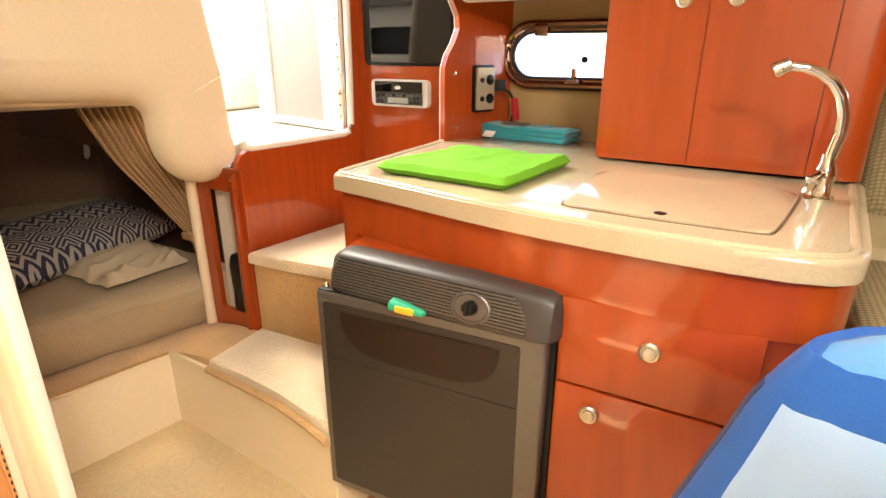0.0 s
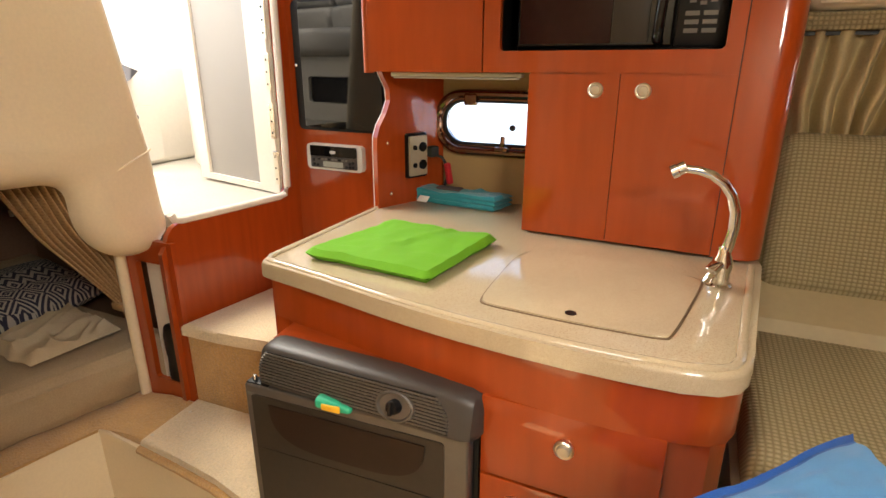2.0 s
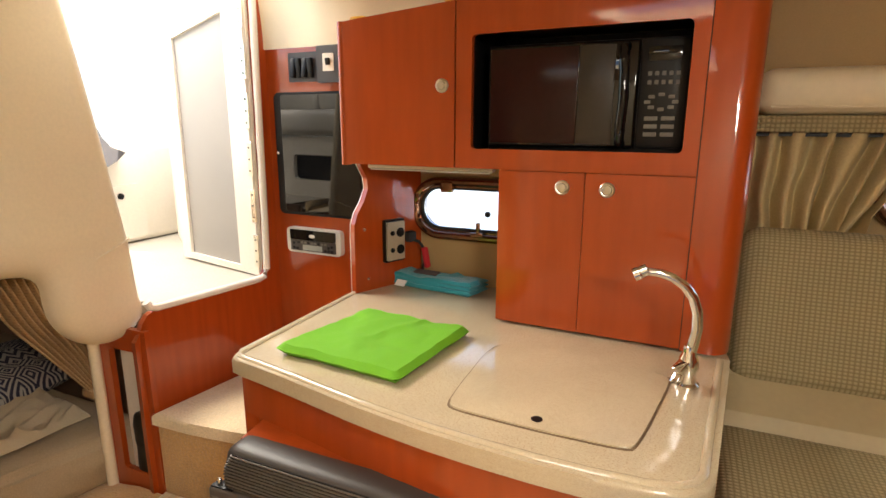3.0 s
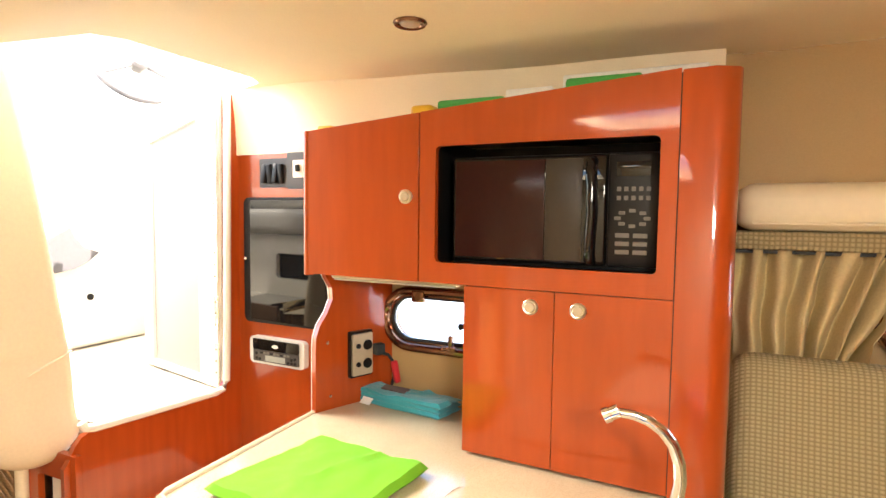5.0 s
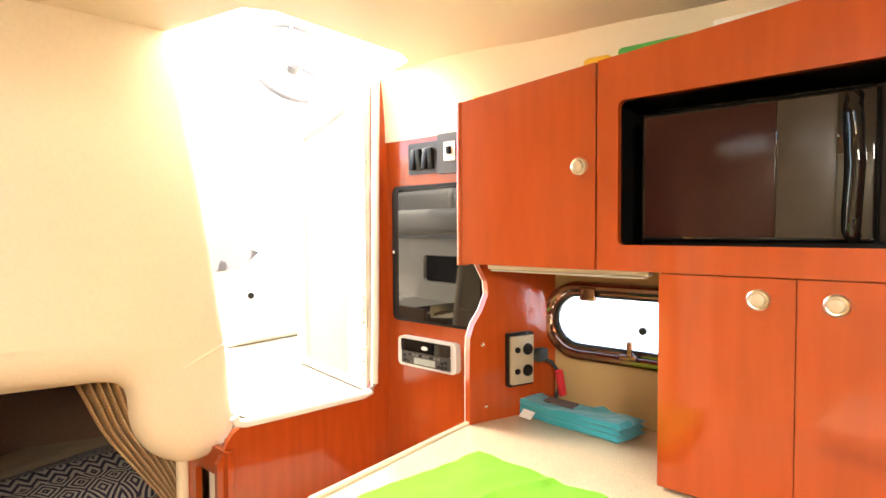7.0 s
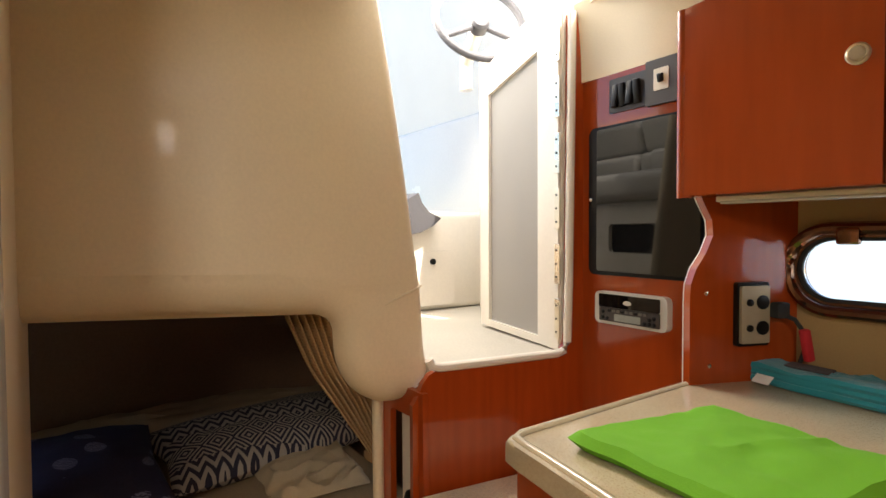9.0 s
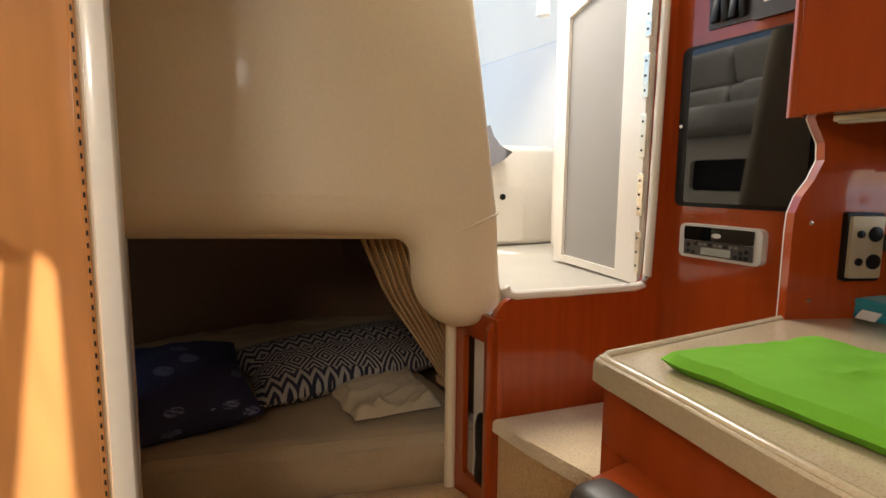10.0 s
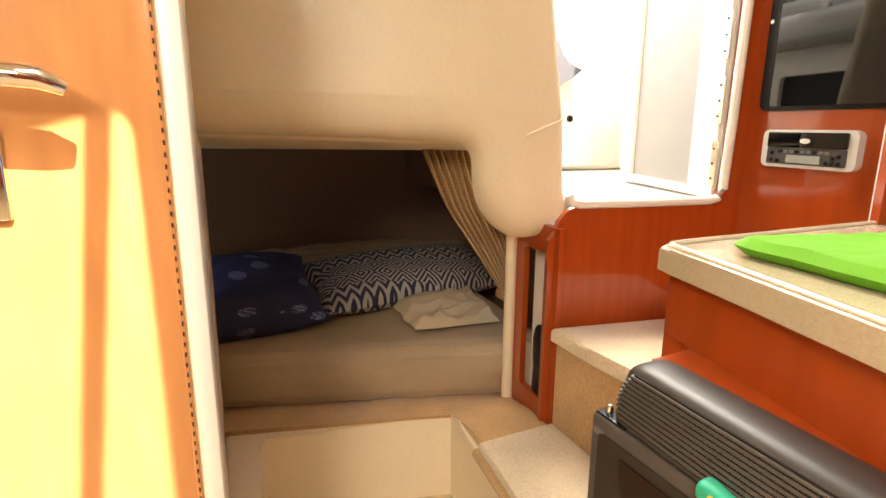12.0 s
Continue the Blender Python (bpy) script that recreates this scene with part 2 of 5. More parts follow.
def tube(bm, path, radius, seg=12, caps=True):
    """A round bar along a list of points; radius a number or a list."""
    pts = [Vector(p) for p in path]
    rings, up = [], Vector((0.13, 0.31, 0.94))
    for i, p in enumerate(pts):
        d = (pts[min(i + 1, len(pts) - 1)] - pts[max(i - 1, 0)]).normalized()
        a = d.cross(up)
        a = a.normalized() if a.length > 0.05 else d.cross(Vector((1, 0, 0))).normalized()
        b = d.cross(a)
        r = radius[i] if isinstance(radius, (list, tuple)) else radius
        rings.append([bm.verts.new(p + (a * math.cos(2 * math.pi * k / seg) + b * math.sin(2 * math.pi * k / seg)) * r) for k in range(seg)])
    for r0, r1 in zip(rings, rings[1:]):
        for k in range(seg):
            bm.faces.new((r0[k], r0[(k + 1) % seg], r1[(k + 1) % seg], r1[k]))
    if caps:
        bm.faces.new(rings[0])
        bm.faces.new(rings[-1])
    return bm


def lathe(bm, profile, m, seg=28):
    """Profile points (radius, height) turned round the z axis of m."""
    rings = [[bm.verts.new(m @ Vector((max(r, 1e-5) * math.cos(2 * math.pi * k / seg), max(r, 1e-5) * math.sin(2 * math.pi * k / seg), h))) for k in range(seg)] for r, h in profile]
    for r0, r1 in zip(rings, rings[1:]):
        for k in range(seg):
            bm.faces.new((r0[k], r0[(k + 1) % seg], r1[(k + 1) % seg], r1[k]))
    bm.faces.new(rings[0])
    bm.faces.new(rings[-1])
    return bm


def sheet(bm, nu, nv, f, thick=0.0):
    """A surface f(u, v), u and v from 0 to 1; with thick it gets a second side."""
    grid = [[bm.verts.new(f(i / nu, j / nv)) for j in range(nv + 1)] for i in range(nu + 1)]
    for i in range(nu):
        for j in range(nv):
            bm.faces.new((grid[i][j], grid[i + 1][j], grid[i + 1][j + 1], grid[i][j + 1]))
    if thick:
        bmesh.ops.recalc_face_normals(bm, faces=bm.faces)
        bmesh.ops.solidify(bm, geom=bm.faces[:], thickness=thick)
    return bm


def puff(bm, m, sx, sy, sz, n=18, power=3.0, crease=0.0, seed=0.0):
    """A stuffed cushion or folded bundle: a soft box of half sizes sx, sy, sz with creases."""
    vs = bmesh.ops.create_icosphere(bm, subdivisions=4, radius=1.0)["verts"]
    for v in vs:
        d = v.co
        k = (abs(d.x) ** power + abs(d.y) ** power + abs(d.z) ** power) ** (-1 / power)
        p = Vector((d.x * k * sx, d.y * k * sy, d.z * k * sz))
        if crease:
            q = p * 14 + Vector((seed, seed * 2, 0))
            p += d * crease * noise.noise(q) + d * crease * 0.5 * noise.noise(q * 2.3)
        v.co = m @ p
    return bm


def frame_on(p0, p1, z=0.0):
    """Axes of an upright wall that runs from p0 to p1 (x, y): u along it, v up, w out to the side on the right of that run."""
    d = Vector((p1[0] - p0[0], p1[1] - p0[1], 0)).normalized()
    out = Vector((d.y, -d.x, 0))
    m = Matrix.Identity(4)
    for i, axis in enumerate((d, Vector((0, 0, 1)), out)):
        for k in range(3):
            m[k][i] = axis[k]
    m.translation = Vector((p0[0], p0[1], z))
    return m


def knob(at, out, parent, name="knob"):
    """Round push-button pull: a flared satin rim round a domed button."""
    m = Matrix.Translation(at) @ Vector(out).to_track_quat("Z", "Y").to_matrix().to_4x4()
    rim = part(name, lathe(bmesh.new(), [(0.012, -0.004), (0.018, 0.0), (0.0185, 0.006), (0.016, 0.009), (0.0135, 0.0075)], m), BRUSHED, parent, "round satin nickel rim")
    part("button", lathe(bmesh.new(), [(0.0128, 0.004), (0.0125, 0.009), (0.010, 0.0125), (0.0, 0.014)], m), CHAMPAGNE, rim, "champagne coloured push button")
    return rim

# ---- large structure ----
def bulk(y):
    """x of the companionway bulkhead at y."""
    return -1.27 + 0.19 * (y - 1.02)


# sole and the sunken well by the steps
bm = box(bmesh.new(), -1.66, 2.3, -0.9, 1.75, -0.06, 0.0)
structure("floor", bm, SOLE, "worn beige moulded cabin sole")

bm = bmesh.new()
prism(bm, [(-1.535, 0.29), (-1.439, 0.80), (-1.50, 0.80), (-1.64, 0.17), (-0.91, 0.17), (-0.91, 0.228), (-1.50, 0.25), (-1.525, 0.265)], 0.0, 0.257, 0.012, 3)
structure("wall_well", bm, CREAM, "glossy cream moulded wall of the floor well", True)

# riser under the steps, a soft curve in plan
front = [(-1.46, 0.79), (-1.33, 0.785), (-1.2, 0.775), (-1.05, 0.765), (-0.9, 0.75), (-0.78, 0.725), (-0.68, 0.70)]
bm = prism(bmesh.new(), front + [(-0.68, 1.05), (-1.46, 1.05)], 0.0, 0.268, 0.012, 3)
structure("wall_step_riser", bm, CREAM, "cream moulded riser below the carpeted step", True)
bm = prism(bmesh.new(), [(-1.443, 0.80), (-1.34, 0.795), (-1.22, 0.79), (-1.235, 1.0), (-1.36, 1.0), (-1.52, 1.0), (-1.74, 0.15), (-1.575, 0.15)], 0.225, lambda x, y: 0.296 - 0.030 * min(max((-1.33 - x) / 0.1, 0), 1), 0.01, 3)
structure("floor_carpet_landing", bm, CARPET, "worn tan carpet landing along the bunk", True)

bm = bmesh.new()
prism(bm, [(-1.22, 0.772), (-1.05, 0.760), (-0.9, 0.745), (-0.78, 0.72), (-0.685, 0.693), (-0.685, 1.02), (-1.235, 1.0)], 0.268, 0.315, 0.018, 4)
step = tagged(obj("carpeted_step", bm, PAD, True), "cream carpet pad with bound edge on the lower step", "step")
for x, y in ((-1.2, 0.80), (-1.19, 0.93)):
    part("stud", lathe(bmesh.new(), [(0.006, 0), (0.006, 0.002), (0.003, 0.004)], Matrix.Translation((x, y, 0.313)), 10), BRUSHED, step, "metal press stud")

part("binding", tube(bmesh.new(), [(-1.222, 0.768, 0.279), (-1.05, 0.756, 0.279), (-0.9, 0.741, 0.279), (-0.78, 0.716, 0.279), (-0.687, 0.690, 0.279)], 0.013, 8), CARPET, step, "brown frayed carpet edge")
upper = thing("upper_step", (-1.0, 1.2, 0.296), "tan carpet covered box step with pale worn tread", "step")
bm = prism(bmesh.new(), [(-1.24, 1.005), (-1.1, 1.01), (-0.95, 1.03), (-0.72, 1.06), (-0.72, 1.40), (-1.19, 1.46)], 0.296, 0.545, 0.008)
part("riser", bm, CARPET, upper, "tan carpeted front")
bm = prism(bmesh.new(), [(-1.25, 0.992), (-1.1, 0.997), (-0.95, 1.015), (-0.72, 1.045), (-0.72, 1.42), (-1.185, 1.47)], 0.542, 0.580, 0.016, 4)
part("tread", bm, PAD, upper, "pale worn carpet tread with rounded nosing")

# slotted panel beside the bunk
m = frame_on((-1.474, 1.004), (-1.245, 1.004))
bm = slab(bmesh.new(), [(0, 0.255), (0.229, 0.255), (0.222, 0.84), (0, 0.84)], m, 0.018, [rounded(0.05, 0.18, 0.34, 0.765, 0.012)])
structure("wall_slot_panel", bm, CHERRY, "varnished cherry panel with a tall narrow recess")
bm = bmesh.new()
slab(bm, [(0.03, 0.29), (0.2, 0.29), (0.2, 0.80), (0.03, 0.80)], m @ Matrix.Translation((0, 0, -0.05)), 0.01)
structure("wall_slot_back", bm, IVORY, "beige back of the recess")
bm = bmesh.new()
puff(bm, Matrix.Translation((-1.335, 1.030, 0.42)), 0.042, 0.018, 0.125, power=5, crease=0.004)
bag = tagged(obj("torch_case", bm, BLACK, True), "black case standing in the cherry recess", "case")
bm = tube(bmesh.new(), [(-1.478, 0.992, 0.262), (-1.478, 0.992, 0.85)], 0.017, 14)
structure("trim_post", bm, CREAM, "cream upright post beside the bunk", True)

# companionway bulkhead below and beside the opening
m = frame_on((bulk(1.0), 1.0), (bulk(1.54), 1.54))
L = math.hypot(bulk(1.54) - bulk(1.0), 0.54)
outline = [(-0.012, 0.255), (L, 0.255), (L, 1.66), (L - 0.012, 1.70), (L - 0.022, 1.90), (L - 0.062, 1.90), (L - 0.070, 0.98), (L - 0.077, 0.93), (L - 0.10, 0.895), (0.056, 0.893), (0.034, 0.882), (0.016, 0.860), (0.004, 0.832), (-0.006, 0.812), (-0.012, 0.806)]
bm = slab(bmesh.new(), outline, m, 0.022)
structure("wall_companionway", bm, CHERRY, "varnished cherry bulkhead under the companionway")

# white trim round the opening, sill and jamb
path = [(bulk(1.03) + 0.004, 1.032, 0.925), (bulk(1.04) + 0.004, 1.040, 0.908), (bulk(1.06) + 0.004, 1.062, 0.902), (bulk(1.2) + 0.004, 1.2, 0.902), (bulk(1.43) + 0.004, 1.428, 0.904), (bulk(1.45) + 0.004, 1.454, 0.911), (bulk(1.465) + 0.004, 1.466, 0.935), (bulk(1.47) + 0.004, 1.471, 1.1), (bulk(1.48) + 0.004, 1.476, 1.5), (bulk(1.48) + 0.004, 1.482, 1.90)]
bm = tube(bmesh.new(), path, 0.0125, 10)
structure("trim_companionway", bm, WHITE, "white moulded edging of the companionway", True)
bm = bmesh.new()
slab(bm, [(0.085, 0.885), (L - 0.06, 0.885), (L - 0.066, 0.902), (0.085, 0.902)], m @ Matrix.Translation((0, 0, -0.024)), 0.08)
slab(bm, [(L - 0.074, 0.9), (L - 0.045, 0.9), (L - 0.04, 1.92), (L - 0.070, 1.92)], m @ Matrix.Translation((0, 0, -0.024)), 0.07)
structure("trim_companionway_sill", bm, WHITE, "white gelcoat sill and jamb")

# wall with the switch panel and display
TVA, TVB = (-1.185, 1.525), (-0.745, 1.512)
mtv = frame_on(TVA, TVB)
bm = slab(bmesh.new(), [(0, 0.5), (0.45, 0.5), (0.45, 1.70), (0.0, 1.70)], mtv, 0.02)
structure("wall_instruments", bm, CHERRY, "varnished cherry instrument panel wall")
def cove(u, v):
    pts = [(-1.19, 1.527), (-0.95, 1.525), (-0.75, 1.545), (-0.55, 1.58), (-0.3, 1.61), (0.0, 1.625), (0.30, 1.635)]
    k = u * (len(pts) - 1)
    i = min(int(k), len(pts) - 2)
    x, y = (pts[i][j] * (1 - k + i) + pts[i + 1][j] * (k - i) for j in (0, 1))
    return Vector((x, y + 0.006 * math.sin(u * 19) - 0.02 * v * v, 1.70 + 0.23 * v))
structure("wall_headliner_aft", sheet(bmesh.new(), 48, 8, cove, 0.01), VINYL, "cream padded lining between wall units and ceiling", True)

# scroll-edged side panel beside the worktop
ms = frame_on((-0.755, 1.398), (-0.64, 1.68))
edge = [(0.0, 0.90), (0.30, 0.90), (0.30, 1.40), (0.022, 1.40), (0.018, 1.355), (0.035, 1.32), (0.055, 1.285), (0.058, 1.25), (0.04, 1.21), (0.015, 1.175), (0.002, 1.14), (0.0, 1.10)]
bm = slab(bmesh.new(), edge, ms, 0.022)
structure("wall_scroll_panel", bm, CHERRY, "varnished cherry side panel with a scrolled edge")

structure("trim_scroll_back", slab(bmesh.new(), [(u, v) for u, v in edge], ms @ Matrix.Translation((0, 0, -0.023)), 0.003), IVORY, "beige lining on the back of the scrolled panel")

# hull side with the port openings
PORT = (-0.42, 1.66, 1.172)
mh = frame_on((-0.9, 1.662), (0.34, 1.662))
def port_hole(grow):
    return [(u + 0.48, v + 1.172) for u, v in rounded(-0.215 - grow, 0.215 + grow, -0.065 - grow, 0.065 + grow, 0.064 + grow, 8)]
bm = slab(bmesh.new(), [(0, 0.5), (1.24, 0.5), (1.24, 1.98), (0, 1.98)], mh, 0.03, [port_hole(0.012)])
structure("wall_hull_galley", bm, HULL_VINYL, "tan vinyl lined hull side behind the galley")

# forward hull side behind the settee
mf = frame_on((0.34, 1.68), (2.35, 1.50))
bm = slab(bmesh.new(), [(0, 0.0), (2.05, 0.0), (2.05, 2.0), (0, 2.0)], mf, 0.03, [[(u + 0.52, v + 1.30) for u, v in rounded(-0.2, 0.2, -0.075, 0.075, 0.074, 8)]])
structure("wall_hull_settee", bm, HULL_VINYL, "tan vinyl lined hull side behind the settee")

# closing walls round the rest of the cabin
bm = box(bmesh.new(), 2.3, 2.34, -1.0, 1.8, -0.05, 2.0)
structure("wall_bow", bm, CHERRY, "cherry bulkhead at the bow end")
bm = box(bmesh.new(), -0.96, 2.34, -1.04, -1.0, -0.05, 2.0)
structure("wall_starboard", bm, VINYL, "cream lined starboard side")

# ceiling with hatch openings
bm = bmesh.new()
HATCH = [(-0.35 + a * 0.974 - b * 0.225, 0.25 + a * 0.225 + b * 0.974) for a, b in rounded(0.0, 0.5, -0.42, 0.0, 0.03)]
# unseen opening, cut to suit the forward fill lamp
BOWH = rounded(0.66, 1.14, -0.79, -0.31, 0.04)
m = Matrix(((1, 0, 0, 0), (0, -1, 0, 0), (0, 0, -1, 1.915), (0, 0, 0, 1)))
flip = lambda ring: [(x, -y) for x, y in ring]
slab(bm, flip([(-1.22, -1.04), (2.34, -1.04), (2.34, 1.8), (-1.175, 1.8), (-1.18, 1.52), (-1.02, 1.46), (-0.99, 1.40), (-1.0, 1.0), (-1.04, 0.94), (-1.32, 0.90), (-1.46, 0.90), (-1.46, 0.1), (-1.22, 0.1)]), m, 0.045, [flip(HATCH), flip(BOWH)])
structure("ceiling", bm, VINYL, "cream vinyl cabin ceiling")
# unseen blocker above the ceiling, shades the overhang's upper edge from the sun
structure("wall_sun_block", box(bmesh.new(), -0.99, -0.93, 0.80, 1.5, 1.962, 2.42, 0.02), WHITE, "unseen board added above the deck to keep sun off the overhang")

# the moulded helm overhang above the bunk: one shell with a soft lip and a rounded lower corner
def soft_ring(points, rounds):
    """Closed ring through points, split finely and eased."""
    ring = []
    for i, p in enumerate(points):
        q = points[(i + 1) % len(points)]
        n = max(1, int(math.dist(p[:2], q[:2]) / 0.014))
        ring += [tuple(p[c] + (q[c] - p[c]) * k / n for c in range(3)) for k in range(n)]
    for _ in range(rounds):
        ring = [tuple((ring[i - 1][c] + 2 * ring[i][c] + ring[(i + 1) % len(ring)][c]) / 4 for c in range(3)) for i in range(len(ring))]
    return ring
# y, z and edge radius
LIP = [(0.02, 1.075, 0.10), (0.30, 1.070, 0.10), (0.60, 1.062, 0.10), (0.76, 1.054, 0.09), (0.806, 1.046, 0.075), (0.819, 1.030, 0.07), (0.822, 0.99, 0.08), (0.826, 0.94, 0.085), (0.840, 0.895, 0.09), (0.866, 0.853, 0.09), (0.903, 0.818, 0.09), (0.945, 0.796, 0.085), (0.985, 0.790, 0.08), (1.025, 0.800, 0.07), (1.056, 0.826, 0.05), (1.076, 0.860, 0.035), (1.078, 0.89, 0.03), (1.066, 0.92, 0.03), (1.060, 1.0, 0.03), (1.055, 1.1, 0.03), (1.036, 1.22, 0.03), (1.010, 1.4, 0.03), (0.978, 1.6, 0.03), (0.947, 1.78, 0.03), (0.915, 1.95, 0.03), (0.80, 1.952, 0.004), (0.02, 1.952, 0.004)]
ring = soft_ring(LIP, 3)
FRONT = -1.322
def face_x(y):
    """The face falls back towards the head compartment."""
    t = max(0.0, 0.84 - y)
    return FRONT - 0.25 * t * t / (t + 0.08)
bm = bmesh.new()
count = len(ring)
normals = []
for i in range(count):
    dy, dz = ring[(i + 1) % count][0] - ring[i - 1][0], ring[(i + 1) % count][1] - ring[i - 1][1]
    size = math.hypot(dy, dz)
    normals.append((-dz / size, dy / size))
loops = []
for k in range(9):
    a = radians(90) * k / 8
    loops.append([bm.verts.new((face_x(y) - r * (1 - math.sin(a)), y + normals[i][0] * r * (1 - math.cos(a)), z + normals[i][1] * r * (1 - math.cos(a)))) for i, (y, z, r) in enumerate(ring)])
for back in (0.022, 0.030):
    loops.insert(0, [bm.verts.new((face_x(y) - r - back * 0.4, y + normals[i][0] * (back - 0.014), z + normals[i][1] * (back - 0.014))) for i, (y, z, r) in enumerate(ring)])
loops.insert(0, [bm.verts.new((v.co.x - 0.034, v.co.y, v.co.z)) for v in loops[-1]])
for a, b in zip(loops, loops[1:]):
    for k in range(count):
        bm.faces.new((a[k], a[(k + 1) % count], b[(k + 1) % count], b[k]))
for loop in (loops[0], loops[-1]):
    fill = bmesh.ops.triangle_fill(bm, edges=[bm.edges.get((loop[k], loop[(k + 1) % count])) for k in range(count)], use_beauty=False)
    inner = [g for g in fill["geom"] if isinstance(g, bmesh.types.BMFace)]
    for cut_y in [0.1 + 0.06 * n for n in range(13)]:
        geom = inner + list({e for f in inner for e in f.edges}) + list({v for f in inner for v in f.verts})
        done = bmesh.ops.bisect_plane(bm, geom=geom, dist=1e-5, plane_co=(0, cut_y, 0), plane_no=(0, 1, 0))
        inner = list({g for g in done["geom"] if isinstance(g, bmesh.types.BMFace)})
    rim = {v for v in loop}
    off = -0.034 if loop is loops[0] else 0.0
    for v in {v for f in inner for v in f.verts}:
        if v not in rim:
            v.co.x = face_x(v.co.y) + off
structure("wall_overhang", bm, CREAM, "cream moulded overhang with a rounded lower corner above the bunk", True)
def underside(u, v):
    """Soft soffit from the lip back and down to the bunk opening."""
    y = 0.02 + 0.93 * u
    x0, x1 = face_x(y) - 0.080, -2.025 + 0.425 * y
    z0 = 1.075 - 0.028 * u
    s = min(v / 0.92, 1.0)
    return Vector((x0 + (x1 - x0) * s, y, z0 + (1.022 - z0) * s ** 0.8 + 0.022 * max(0.0, 1 - v / 0.08) ** 2 + (0.05 * (v - 0.92) / 0.08 if v > 0.92 else 0.0)))
structure("wall_overhang_soffit", sheet(bmesh.new(), 40, 50, underside, 0.004), CREAM, "cream soffit under the overhang", True)
bm = tube(bmesh.new(), [(FRONT - 0.006, 1.050, 1.115), (FRONT - 0.0005, 1.020, 1.104), (FRONT, 0.98, 1.089), (FRONT - 0.001, 0.945, 1.075), (FRONT - 0.006, 0.915, 1.060)], [0.003, 0.004, 0.004, 0.003, 0.001], 8)
structure("trim_overhang_seam", bm, CREAM, "raised seam between overhang and corner moulding", True)

# bunk cavity, part of its shade put into the lining's colour
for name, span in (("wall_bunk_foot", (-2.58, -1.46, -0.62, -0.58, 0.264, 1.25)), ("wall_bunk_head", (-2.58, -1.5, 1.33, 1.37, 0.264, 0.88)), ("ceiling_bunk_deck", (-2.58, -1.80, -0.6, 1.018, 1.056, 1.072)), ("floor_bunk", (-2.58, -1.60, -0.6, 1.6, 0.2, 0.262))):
    structure(name, box(bmesh.new(), *span), HULL_SHADED, "brown fabric lining of the bunk cavity, darkened for shade")

BACK = Matrix(((0, 0, 1, -2.58), (1, 0, 0, 0), (0, 1, 0, 0), (0, 0, 0, 1)))
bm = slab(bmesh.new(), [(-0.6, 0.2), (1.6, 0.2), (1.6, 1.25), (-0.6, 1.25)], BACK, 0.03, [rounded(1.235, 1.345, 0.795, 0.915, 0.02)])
structure("wall_bunk_back", bm, HULL_SHADED, "brown fabric lining at the back of the bunk cavity, darkened for shade")

# head compartment wall with its door edge
bm = bmesh.new()
box(bm, -0.905, -0.772, 0.166, 0.190, -0.02, 1.915, 0.006)
structure("trim_head_post", bm, WHITE, "white upright door post of the head compartment", True)
bm = bmesh.new()
box(bm, -0.96, -0.93, -1.0, 0.17, -0.05, 1.95)
box(bm, -1.78, -0.905, 0.150, 0.168, -0.05, 1.95)
structure("wall_head", bm, VINYL, "cream wall of the head compartment")

# ---- galley ----
def face(x):
    """y of the wall units' front at x."""
    return 1.362 - 0.045 * (x + 0.773)


# front edge of the worktop, a long shallow curve
front_edge = [(-0.770, 0.900), (-0.766, 0.872), (-0.752, 0.852), (-0.72, 0.843), (-0.65, 0.831), (-0.55, 0.812), (-0.46, 0.793), (-0.38, 0.776), (-0.30, 0.762), (-0.2, 0.748), (-0.1, 0.739), (0.0, 0.734), (0.1, 0.733), (0.18, 0.738), (0.232, 0.752), (0.262, 0.775), (0.277, 0.81), (0.280, 0.84)]
# base units
bm = bmesh.new()
prism(bm, [(-0.725, 0.875), (-0.67, 0.862), (-0.66, 0.770), (0.235, 0.772), (0.258, 0.79), (0.285, 1.66), (-0.74, 1.66)], 0.10, 0.772)
prism(bm, [(-0.66, 0.85), (0.23, 0.85), (0.23, 1.6), (-0.66, 1.6)], 0.0, 0.10)
base = thing("galley_base_unit", (-0.2, 1.2, 0.0), "varnished cherry galley base unit under the worktop", "cabinet")
part("body", bm, CHERRY, base, smooth=False)
bm = prism(bmesh.new(), [(x * 0.985, y + 0.016) for x, y in front_edge] + [(0.285, 1.65), (-0.74, 1.65)], 0.772, 0.876)
part("apron", bm, CHERRY, base, "curved cherry apron")
# the end panel's rounded foot beside the step
bm = prism(bmesh.new(), [(-0.762, 0.90), (-0.745, 0.872), (-0.70, 0.862), (-0.69, 0.89), (-0.74, 1.40), (-0.775, 1.40)], 0.30, 0.83, 0.006)
part("end_panel", bm, CHERRY, base)
for z0, z1, name in ((0.602, 0.775, "drawer"), (0.13, 0.597, "door")):
    d = part(name, box(bmesh.new(), -0.152, 0.172, 0.751, 0.771, z0, z1, 0.003), CHERRY, base)
    knob((0.007, 0.751, 0.706) if name == "drawer" else (-0.083, 0.751, 0.547), (0, -1, 0), d)
    
